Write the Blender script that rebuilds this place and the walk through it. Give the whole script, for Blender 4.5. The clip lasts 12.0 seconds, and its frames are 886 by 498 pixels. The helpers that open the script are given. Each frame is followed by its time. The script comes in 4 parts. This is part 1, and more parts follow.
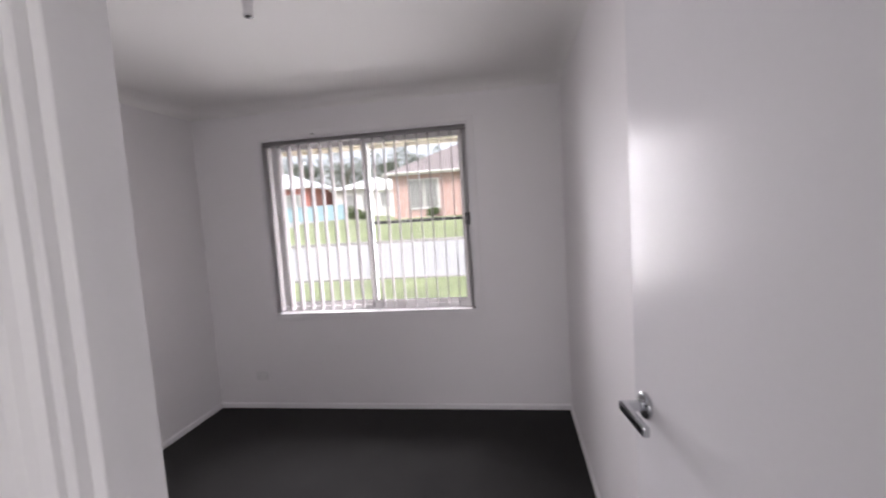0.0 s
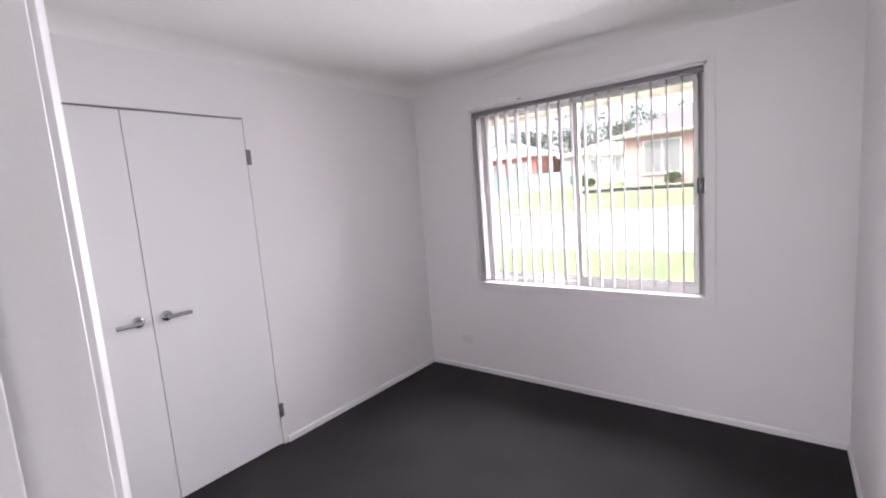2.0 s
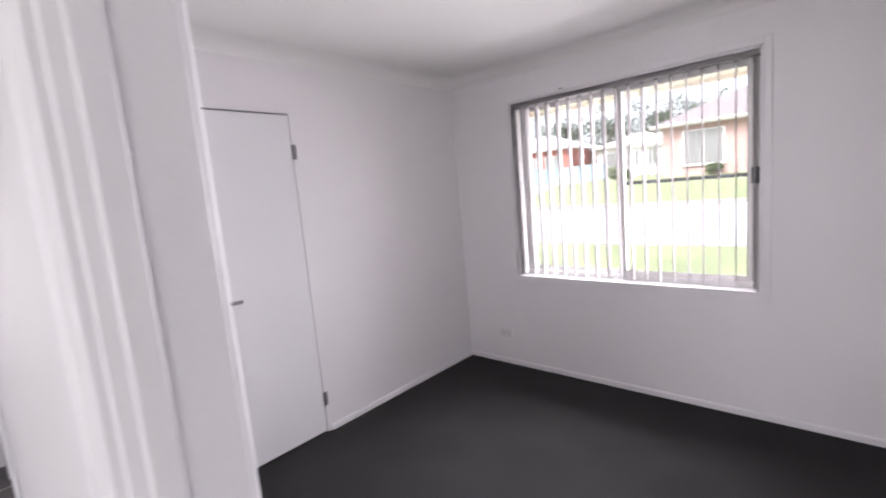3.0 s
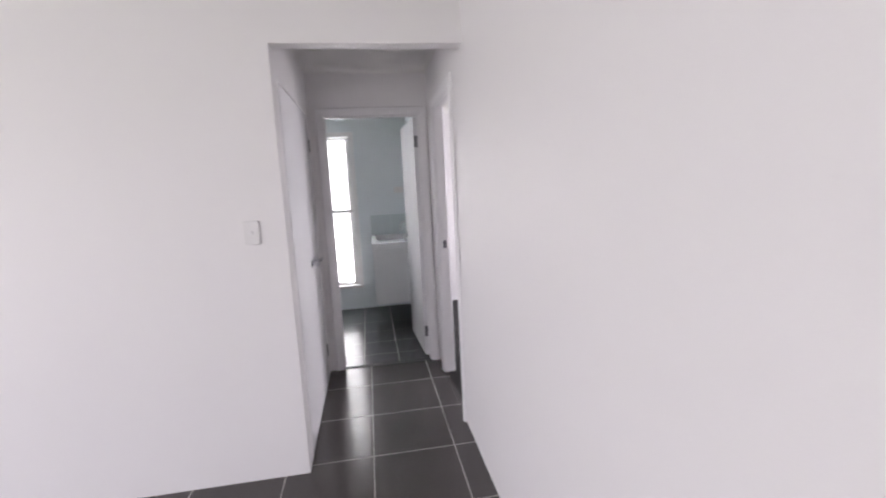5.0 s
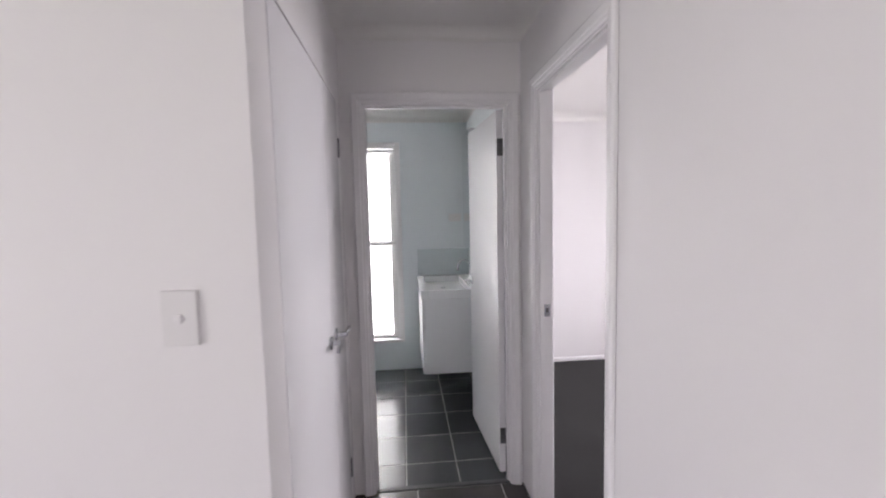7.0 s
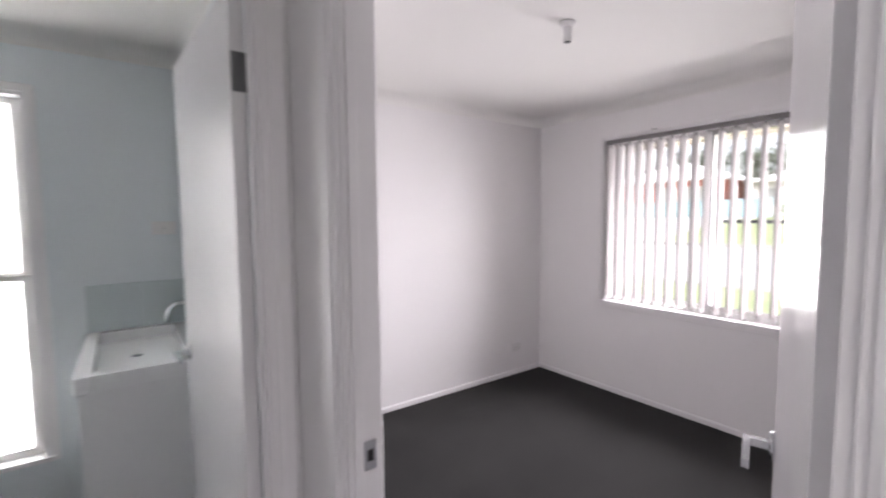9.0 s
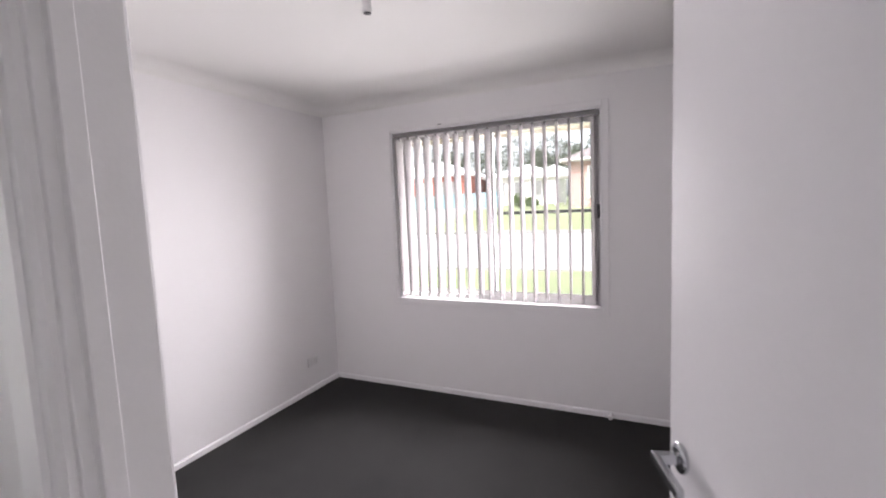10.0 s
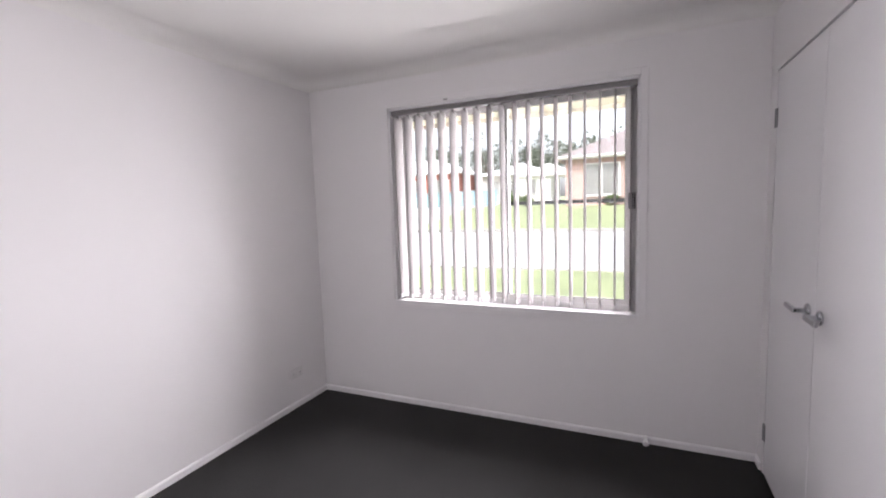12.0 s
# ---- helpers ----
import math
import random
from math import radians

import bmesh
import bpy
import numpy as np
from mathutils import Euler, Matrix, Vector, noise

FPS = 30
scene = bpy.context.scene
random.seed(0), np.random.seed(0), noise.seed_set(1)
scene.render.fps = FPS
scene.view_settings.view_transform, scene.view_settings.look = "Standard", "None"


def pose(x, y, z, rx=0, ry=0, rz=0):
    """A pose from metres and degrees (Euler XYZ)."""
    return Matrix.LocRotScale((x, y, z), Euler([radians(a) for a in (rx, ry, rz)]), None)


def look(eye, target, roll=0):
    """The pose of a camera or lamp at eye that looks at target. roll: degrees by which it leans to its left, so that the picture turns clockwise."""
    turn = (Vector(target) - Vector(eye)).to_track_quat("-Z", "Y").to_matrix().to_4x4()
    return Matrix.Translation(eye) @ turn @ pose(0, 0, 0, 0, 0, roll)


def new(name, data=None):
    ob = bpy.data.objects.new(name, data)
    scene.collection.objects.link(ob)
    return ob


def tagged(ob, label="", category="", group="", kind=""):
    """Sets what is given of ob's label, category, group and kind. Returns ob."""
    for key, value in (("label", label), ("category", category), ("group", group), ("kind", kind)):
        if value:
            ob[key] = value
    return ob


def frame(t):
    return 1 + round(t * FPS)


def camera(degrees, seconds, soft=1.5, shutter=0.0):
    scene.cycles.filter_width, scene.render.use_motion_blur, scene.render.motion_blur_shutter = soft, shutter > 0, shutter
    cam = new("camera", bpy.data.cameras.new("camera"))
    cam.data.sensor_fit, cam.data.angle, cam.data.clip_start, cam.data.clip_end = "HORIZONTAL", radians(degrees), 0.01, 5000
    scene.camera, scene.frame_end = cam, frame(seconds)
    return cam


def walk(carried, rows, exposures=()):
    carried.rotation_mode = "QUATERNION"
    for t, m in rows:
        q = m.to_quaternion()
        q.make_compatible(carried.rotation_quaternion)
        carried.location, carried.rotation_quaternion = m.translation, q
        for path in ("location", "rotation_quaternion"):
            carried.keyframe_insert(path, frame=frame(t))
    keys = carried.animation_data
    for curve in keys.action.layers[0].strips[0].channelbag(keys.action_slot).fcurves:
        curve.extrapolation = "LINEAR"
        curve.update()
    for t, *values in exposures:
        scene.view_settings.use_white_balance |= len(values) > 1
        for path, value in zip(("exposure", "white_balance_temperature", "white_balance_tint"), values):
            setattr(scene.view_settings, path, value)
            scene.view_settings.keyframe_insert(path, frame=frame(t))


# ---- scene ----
cam = camera(90.0, 12.0, soft=2.0, shutter=0.4)
PATH = [
    (0, (0.408, 0.591, 1.513), (0.095, 2.558, 1.339), -3.7),
    (0.5, (0.457, 0.722, 1.494), (-0.27, 2.578, 1.336), -2.9),
    (1, (0.475, 0.782, 1.507), (-0.552, 2.488, 1.313), -4.0),
    (1.5, (0.473, 0.804, 1.509), (-0.716, 2.397, 1.288), -4.4),
    (2, (0.484, 0.825, 1.513), (-0.736, 2.39, 1.267), -4.5),
    (2.5, (0.476, 0.826, 1.509), (-0.763, 2.374, 1.248), -4.6),
    (3, (0.435, 0.781, 1.508), (-0.891, 2.256, 1.248), -5.0),
    (3.5, (0.371, 0.694, 1.595), (-1.222, 1.867, 1.299), -4.76),
    (3.7, (0.329, 0.651, 1.594), (-1.362, 1.677, 1.301), -4.39),
    (5.3, (-0.052, 0.299, 1.472), (-2.027, 0.449, 1.197), -2.2),
    (5.5, (-0.153, 0.302, 1.494), (-2.135, 0.344, 1.237), -1.7),
    (6, (-0.52, 0.269, 1.486), (-2.507, 0.245, 1.261), -1.6),
    (6.5, (-0.896, 0.231, 1.509), (-2.888, 0.281, 1.337), -1.6),
    (6.7, (-1.039, 0.219, 1.503), (-3.03, 0.311, 1.338), -1.5),
    (8.3, (-2.181, 0.323, 1.512), (-4.038, 1.049, 1.354), -0.7),
    (8.5, (-2.294, 0.378, 1.500), (-4.105, 1.213, 1.354), -0.6),
    (9, (-2.497, 0.500, 1.500), (-4.110, 1.674, 1.354), -0.5),
    (9.5, (-2.681, 0.579, 1.511), (-3.832, 2.207, 1.344), -1.7),
    (10, (-2.851, 0.649, 1.517), (-3.692, 2.454, 1.327), -2.4),
    (10.5, (-2.982, 0.77, 1.465), (-3.831, 2.573, 1.295), -1.8),
    (11, (-3.107, 0.96, 1.459), (-3.969, 2.757, 1.286), -1.8),
    (11.5, (-3.136, 1.037, 1.46), (-3.968, 2.846, 1.269), -2.0),
    (12, (-3.134, 1.039, 1.453), (-3.942, 2.858, 1.256), -1.9),
]
walk(cam, [(t, look(eye, target, roll)) for t, eye, target, roll in PATH], [(0.0, 1.72, 6350, 21), (0.7, 2.0, 6350, 22), (2.0, 2.35, 6250, 22), (3.0, 2.3, 6250, 22), (6.5, 2.32, 6350, 22), (8.5, 2.25, 6400, 21), (10.5, 2.25, 6400, 20), (12.0, 2.15, 6350, 20)])

# opening angles of the doors, slats and lamp powers
A_TURN, B_TURN, T_TURN = 97.0, 108.0, 183.5
LIVING_W, LIVING_E = 17.0, 8.5
A_LIGHT, B_LIGHT, BATH_LIGHT = 56.0, 63.0, 6.5
LAMP_DIP = 1.05
BATH_LAMP = (-4.35, 0.0)

# ---------------- light ----------------
world = bpy.data.worlds.new("overcast_sky")
scene.world = world
world.use_nodes = True
wn = world.node_tree.nodes
sky = wn.new("ShaderNodeTexSky")
sky.sky_type = "NISHITA"
sky.sun_disc = False
sky.sun_elevation = radians(52)
sky.sun_rotation = radians(200)
sky.dust_density = 4.0
sky.ozone_density = 1.0
sky_bw = wn.new("ShaderNodeHueSaturation")
sky_bw.inputs["Saturation"].default_value = 0.25
world.node_tree.links.new(sky.outputs[0], sky_bw.inputs["Color"])
world.node_tree.links.new(sky_bw.outputs[0], wn["Background"].inputs[0])
wn["Background"].inputs[1].default_value = 0.115

sun_data = bpy.data.lights.new("sun", "SUN")
sun_data.energy = 1.0
sun_data.angle = radians(20)
sun_data.color = (1.0, 0.96, 0.9)
sun = new("sun", sun_data)
sun.matrix_world = look((0, 0, 0), (0.25, 0.62, -0.8))


def fill_lamp(name, m, w, h, watts, spread=180):
    data = bpy.data.lights.new(name, "AREA")
    data.shape, data.size, data.size_y, data.energy = "RECTANGLE", w, h, watts
    data.color = (1.0, 0.985, 0.97)
    data.spread = radians(spread)
    ob = new(name, data)
    ob.matrix_world = m
    return ob


# area lamps stand in for daylight in the living room's unseen, assumed window openings
fill_lamp("living_fill_lamp", look((0.6, -4.44, 1.25), (0.6, 0, 1.25)), 2.6, 2.0, LIVING_W)
fill_lamp("living_fill_lamp", look((3.44, -1.9, 1.4), (0, -1.9, 1.4)), 2.2, 1.5, LIVING_E)

# area lamps added to boost the skylight into the bedrooms, in five strips under the eaves outside each opening
for wx, watts in ((-0.68, A_LIGHT), (-3.95, B_LIGHT)):
    for wz in (0.90, 1.16, 1.42, 1.68, 1.94):
        fill_lamp("window_fill_lamp", look((wx, 4.46, wz), (wx, 3.46, wz - LAMP_DIP)), 1.65, 0.32, watts / 5)
# area lamp added behind the frosted bathroom window to boost its daylight
fill_lamp("bathroom_fill_lamp", look((-5.66, -0.14, 1.2), (-4.0, -0.14, 1.1)), 0.6, 1.8, BATH_LIGHT)

# ---------------- materials ----------------


def mat(name, rgb, rough=0.6, vary=0.04, scale=6.0, fine=120.0, bump=0.05, metal=0.0, rough_vary=0.06, random_tint=0.0, island=False):
    """A painted, mineral or metal surface with broad and fine variation and a little relief."""
    m = bpy.data.materials.new(name)
    m.use_nodes = True
    nt = m.node_tree
    n, link = nt.nodes, nt.links.new
    b = n["Principled BSDF"]
    b.inputs["Metallic"].default_value = metal
    tc = n.new("ShaderNodeTexCoord")
    big = n.new("ShaderNodeTexNoise")
    big.inputs["Scale"].default_value = scale
    big.inputs["Detail"].default_value = 4
    small = n.new("ShaderNodeTexNoise")
    small.inputs["Scale"].default_value = fine
    small.inputs["Detail"].default_value = 3
    link(tc.outputs["Object"], big.inputs["Vector"])
    link(tc.outputs["Object"], small.inputs["Vector"])
    add = n.new("ShaderNodeMath")
    add.operation = "ADD"
    link(big.outputs["Fac"], add.inputs[0])
    link(small.outputs["Fac"], add.inputs[1])
    last = add
    if random_tint:
        if island:
            src = n.new("ShaderNodeNewGeometry").outputs["Random Per Island"]
        else:
            src = n.new("ShaderNodeObjectInfo").outputs["Random"]
        mul = n.new("ShaderNodeMath")
        mul.operation = "MULTIPLY_ADD"
        mul.inputs[1].default_value = random_tint
        link(src, mul.inputs[0])
        link(add.outputs[0], mul.inputs[2])
        last = mul
    rng = n.new("ShaderNodeMapRange")
    rng.inputs["From Min"].default_value = 0.6
    rng.inputs["From Max"].default_value = 1.4 + random_tint
    rng.inputs["To Min"].default_value = 1 - vary
    rng.inputs["To Max"].default_value = 1 + vary
    link(last.outputs[0], rng.inputs["Value"])
    col = n.new("ShaderNodeVectorMath")
    col.operation = "SCALE"
    col.inputs[0].default_value = rgb
    link(rng.outputs[0], col.inputs["Scale"])
    link(col.outputs[0], b.inputs["Base Color"])
    rr = n.new("ShaderNodeMapRange")
    rr.inputs["To Min"].default_value = max(0.02, rough - rough_vary)
    rr.inputs["To Max"].default_value = min(1.0, rough + rough_vary)
    link(big.outputs["Fac"], rr.inputs["Value"])
    link(rr.outputs[0], b.inputs["Roughness"])
    if bump:
        bp = n.new("ShaderNodeBump")
        bp.inputs["Strength"].default_value = bump
        bp.inputs["Distance"].default_value = 0.004
        link(small.outputs["Fac"], bp.inputs["Height"])
        link(bp.outputs[0], b.inputs["Normal"])
    return m


WALL = mat("wall_paint", (0.80, 0.785, 0.79), 0.55, 0.015, 1.2, 260, 0.06)
CEIL = mat("ceiling_paint", (0.80, 0.79, 0.77), 0.85, 0.015, 1.0, 200, 0.05)
BATHWALL = mat("bathroom_paint", (0.71, 0.76, 0.785), 0.4, 0.02, 1.2, 200, 0.05)
TRIM = mat("gloss_trim_paint", (0.79, 0.78, 0.79), 0.42, 0.015, 4, 180, 0.03)
DOOR = mat("satin_door_paint", (0.80, 0.795, 0.81), 0.26, 0.012, 2.0, 90, 0.02, rough_vary=0.03)
DOOR.node_tree.nodes["Principled BSDF"].inputs["Specular IOR Level"].default_value = 0.1
CARPET = mat("charcoal_carpet", (0.027, 0.0265, 0.0265), 0.97, 0.3, 3.0, 420, 1.0)
CARPET.node_tree.nodes["Principled BSDF"].inputs["Specular IOR Level"].default_value = 0.08
CARPET.node_tree.nodes["Principled BSDF"].inputs["Sheen Weight"].default_value = 0.045
CARPET.node_tree.nodes["Principled BSDF"].inputs["Sheen Roughness"].default_value = 0.45
TILE = mat("dark_floor_tile", (0.062, 0.056, 0.054), 0.2, 0.14, 3.0, 60, 0.04, random_tint=0.5)
BATHTILE = mat("bathroom_floor_tile", (0.052, 0.056, 0.06), 0.2, 0.14, 3.0, 60, 0.04, random_tint=0.5)
GROUT = mat("pale_grout", (0.42, 0.40, 0.38), 0.85, 0.15, 8, 200, 0.2)
CHROME = mat("brushed_chrome", (0.50, 0.51, 0.53), 0.14, 0.05, 30, 300, 0.02, metal=1.0)
HINGE = mat("hinge_steel", (0.24, 0.24, 0.25), 0.36, 0.08, 40, 300, 0.03, metal=1.0)
ALU = mat("powder_coated_aluminium", (0.72, 0.71, 0.70), 0.4, 0.03, 6, 150, 0.03)
RAIL = mat("grey_headrail", (0.20, 0.19, 0.19), 0.45, 0.05, 6, 150, 0.03)
BLACK = mat("black_plastic_and_holes", (0.02, 0.02, 0.022), 0.4, 0.1, 20, 200, 0.03)
PLASTIC = mat("white_plastic", (0.73, 0.72, 0.72), 0.37, 0.01, 8, 150, 0.01)
GAP = mat("dark_seal_and_gap", (0.05, 0.05, 0.05), 0.8, 0.1, 20, 200, 0.1)
CERAMIC = mat("white_ceramic", (0.84, 0.85, 0.86), 0.08, 0.01, 3, 60, 0.0)
CABINET = mat("white_laminate", (0.80, 0.81, 0.82), 0.37, 0.02, 3, 90, 0.02)
SPLASH = mat("grey_green_wall_tile", (0.55, 0.62, 0.63), 0.12, 0.05, 5, 80, 0.02, random_tint=0.3)
METALSTRIP = mat("threshold_metal", (0.10, 0.10, 0.10), 0.5, 0.1, 20, 200, 0.05, metal=1.0)
BRICK_RED = mat("red_brick", (0.36, 0.13, 0.10), 0.9, 0.25, 0.8, 14, 0.4)
ROOFTILE = mat("grey_roof_tile", (0.22, 0.19, 0.19), 0.8, 0.2, 0.8, 12, 0.4)
WHITEROOF = mat("pale_metal_roof", (0.72, 0.74, 0.76), 0.5, 0.06, 0.5, 10, 0.05)
FASCIA = mat("pale_fascia_paint", (0.62, 0.60, 0.57), 0.5, 0.05, 2, 60, 0.03)
SOFFIT = mat("cream_soffit_sheet", (0.48, 0.45, 0.38), 0.7, 0.05, 2, 60, 0.03)
FENCE = mat("blue_grey_steel_fence", (0.26, 0.38, 0.42), 0.5, 0.08, 1, 30, 0.05)
ROAD = mat("pale_worn_road", (0.34, 0.34, 0.34), 0.9, 0.12, 0.4, 30, 0.5)
KERB = mat("concrete_kerb", (0.30, 0.29, 0.27), 0.9, 0.15, 1.5, 40, 0.4)
BARK = mat("grey_bark", (0.16, 0.13, 0.10), 0.95, 0.3, 3, 30, 0.6)
LEAF = mat("gum_leaves", (0.12, 0.14, 0.10), 0.7, 0.22, 0.6, 12, 0.1, random_tint=1.0, island=True)
SHRUB = mat("shrub_leaves", (0.09, 0.14, 0.04), 0.7, 0.4, 1.0, 12, 0.1, random_tint=1.0, island=True)

for leaf_paint in (LEAF, SHRUB):
    # leaves let part of the light through
    ln, ll = leaf_paint.node_tree.nodes, leaf_paint.node_tree.links.new
    lb = ln["Principled BSDF"]
    lt = ln.new("ShaderNodeBsdfTranslucent")
    lm = ln.new("ShaderNodeMixShader")
    lm.inputs[0].default_value = 0.45
    ll(lb.inputs["Base Color"].links[0].from_socket, lt.inputs[0])
    ll(lb.outputs[0], lm.inputs[1])
    ll(lt.outputs[0], lm.inputs[2])
    ll(lm.outputs[0], ln["Material Output"].inputs["Surface"])
BRICKWORK = mat("outer_brickwork", (0.40, 0.25, 0.20), 0.9, 0.2, 1, 20, 0.4)


def brick_material(name, c1, c2, mortar):
    m = mat(name, c1, 0.9)
    n, link = m.node_tree.nodes, m.node_tree.links.new
    t = n.new("ShaderNodeTexBrick")
    t.inputs["Color1"].default_value = (*c1, 1)
    t.inputs["Color2"].default_value = (*c2, 1)
    t.inputs["Mortar"].default_value = (*mortar, 1)
    t.inputs["Scale"].default_value = 1.0
    t.inputs["Brick Width"].default_value = 0.24
    t.inputs["Row Height"].default_value = 0.086
    t.inputs["Mortar Size"].default_value = 0.01
    tc = n.new("ShaderNodeTexCoord")
    mp = n.new("ShaderNodeMapping")
    mp.inputs["Rotation"].default_value = (radians(90), 0, 0)
    link(tc.outputs["Object"], mp.inputs[0])
    link(mp.outputs[0], t.inputs["Vector"])
    link(t.outputs["Color"], n["Principled BSDF"].inputs["Base Color"])
    return m


BRICK_PINK = brick_material("salmon_brickwork", (0.44, 0.26, 0.235), (0.37, 0.20, 0.18), (0.45, 0.42, 0.38))


def grass_material():
    m = mat("lawn_grass", (0.205, 0.24, 0.12), 0.95, 0.35, 0.7, 45, 1.0)
    return m


GRASS = grass_material()


def glass_material(name, tint, gloss=0.03):
    m = bpy.data.materials.new(name)
    m.use_nodes = True
    n, link = m.node_tree.nodes, m.node_tree.links.new
    out = n["Material Output"]
    tr = n.new("ShaderNodeBsdfTransparent")
    tr.inputs[0].default_value = (*tint, 1)
    gl = n.new("ShaderNodeBsdfGlossy")
    gl.inputs["Roughness"].default_value = gloss
    fr = n.new("ShaderNodeFresnel")
    fr.inputs[0].default_value = 1.45
    mx = n.new("ShaderNodeMixShader")
    link(fr.outputs[0], mx.inputs[0])
    link(tr.outputs[0], mx.inputs[1])
    link(gl.outputs[0], mx.inputs[2])
    link(mx.outputs[0], out.inputs["Surface"])
    return m


GLASS = glass_material("window_glass", (0.95, 0.97, 0.96))


def cloth_material(name, rgb, through_share, clear=0.0):
    """Thin white sheet that lets light through: blind fabric, frosted glass."""
    m = bpy.data.materials.new(name)
    m.use_nodes = True
    n, link = m.node_tree.nodes, m.node_tree.links.new
    out = n["Material Output"]
    weave = n.new("ShaderNodeTexNoise")
    weave.inputs["Scale"].default_value = 180
    tc = n.new("ShaderNodeTexCoord")
    link(tc.outputs["Object"], weave.inputs["Vector"])
    rng = n.new("ShaderNodeMapRange")
    rng.inputs["To Min"].default_value = 0.95
    rng.inputs["To Max"].default_value = 1.03
    link(weave.outputs["Fac"], rng.inputs["Value"])
    col = n.new("ShaderNodeVectorMath")
    col.operation = "SCALE"
    col.inputs[0].default_value = rgb
    link(rng.outputs[0], col.inputs["Scale"])
    d = n.new("ShaderNodeBsdfDiffuse")
    t = n.new("ShaderNodeBsdfTranslucent")
    link(col.outputs[0], d.inputs[0])
    link(col.outputs[0], t.inputs[0])
    mx = n.new("ShaderNodeMixShader")
    mx.inputs[0].default_value = through_share
    link(d.outputs[0], mx.inputs[1])
    link(t.outputs[0], mx.inputs[2])
    last = mx
    if clear:
        tr = n.new("ShaderNodeBsdfTransparent")
        m2 = n.new("ShaderNodeMixShader")
        m2.inputs[0].default_value = clear
        link(mx.outputs[0], m2.inputs[1])
        link(tr.outputs[0], m2.inputs[2])
        last = m2
    link(last.outputs[0], out.inputs["Surface"])
    return m


BLIND = cloth_material("white_blind_fabric", (0.47, 0.45, 0.445), 0.28)
FROST = cloth_material("frosted_glass", (0.95, 0.96, 0.94), 0.9)
MIRROR = bpy.data.materials.new("mirror")
MIRROR.use_nodes = True
MIRROR.node_tree.nodes["Principled BSDF"].inputs["Base Color"].default_value = (0.85, 0.88, 0.88, 1)
MIRROR.node_tree.nodes["Principled BSDF"].inputs["Metallic"].default_value = 1
MIRROR.node_tree.nodes["Principled BSDF"].inputs["Roughness"].default_value = 0.02

# ---------------- building blocks ----------------


def box(bm, x0, x1, y0, y1, z0, z1, bevel=0.0, seg=1):
    m = Matrix.Translation(((x0 + x1) / 2, (y0 + y1) / 2, (z0 + z1) / 2)) @ Matrix.Diagonal((abs(x1 - x0), abs(y1 - y0), abs(z1 - z0), 1))
    made = bmesh.ops.create_cube(bm, size=1, matrix=m)["verts"]
    if bevel:
        edges = list({e for v in made for e in v.link_edges})
        bmesh.ops.bevel(bm, geom=edges, offset=bevel, segments=seg, profile=0.6, affect="EDGES")
    return bm


def tube(bm, points, radius, sides=12):
    """A round bar along the points, closed at its ends."""
    rings = []
    for i, p in enumerate(points):
        p = Vector(p)
        a = Vector(points[max(i - 1, 0)])
        b = Vector(points[min(i + 1, len(points) - 1)])
        d = (b - a).normalized()
        side = d.cross(Vector((0, 0, 1)))
        if side.length < 0.05:
            side = d.cross(Vector((1, 0, 0)))
        side.normalize()
        up = side.cross(d)
        r = radius[i] if isinstance(radius, (list, tuple)) else radius
        rings.append([bm.verts.new(p + r * (math.cos(k * math.tau / sides) * side + math.sin(k * math.tau / sides) * up)) for k in range(sides)])
    for r0, r1 in zip(rings, rings[1:]):
        for k in range(sides):
            bm.faces.new((r0[k], r0[(k + 1) % sides], r1[(k + 1) % sides], r1[k])).smooth = True
    bm.faces.new(rings[0][::-1])
    bm.faces.new(rings[-1])
    return bm


def lathe(bm, profile, centre=(0, 0, 0), axis="z", sides=32):
    """A turned body: profile of (radius, height) about an axis."""
    rings = []
    for r, h in profile:
        ring = []
        for k in range(sides):
            c, s = r * math.cos(k * math.tau / sides), r * math.sin(k * math.tau / sides)
            p = {"z": (c, s, h), "x": (h, c, s), "y": (s, h, c)}[axis]
            ring.append(bm.verts.new(Vector(p) + Vector(centre)))
        rings.append(ring)
    for r0, r1 in zip(rings, rings[1:]):
        for k in range(sides):
            bm.faces.new((r0[k], r0[(k + 1) % sides], r1[(k + 1) % sides], r1[k])).smooth = True
    bm.faces.new(rings[0][::-1])
    bm.faces.new(rings[-1])
    return bm


def mesh_of(name, bm, material):
    bmesh.ops.recalc_face_normals(bm, faces=bm.faces)
    me = bpy.data.meshes.new(name)
    bm.to_mesh(me)
    bm.free()
    me.materials.append(material)
    return me


def part(name, bm, material, parent=None, label=""):
    ob = new(name, mesh_of(name, bm, material))
    if parent is not None:
        ob.parent = parent
    return tagged(ob, label)


def setting(name, bm, material, label="", category=""):
    return tagged(part(name, bm, material), label, category, kind="structure")


def thing(name, place, label, category, group="", turn=0.0, kind=""):
    ob = new(name)
    ob.empty_display_size = 0.1
    ob.matrix_world = pose(*place, 0, 0, turn)
    return tagged(ob, label, category, group, kind)


def B():
    return bmesh.new()


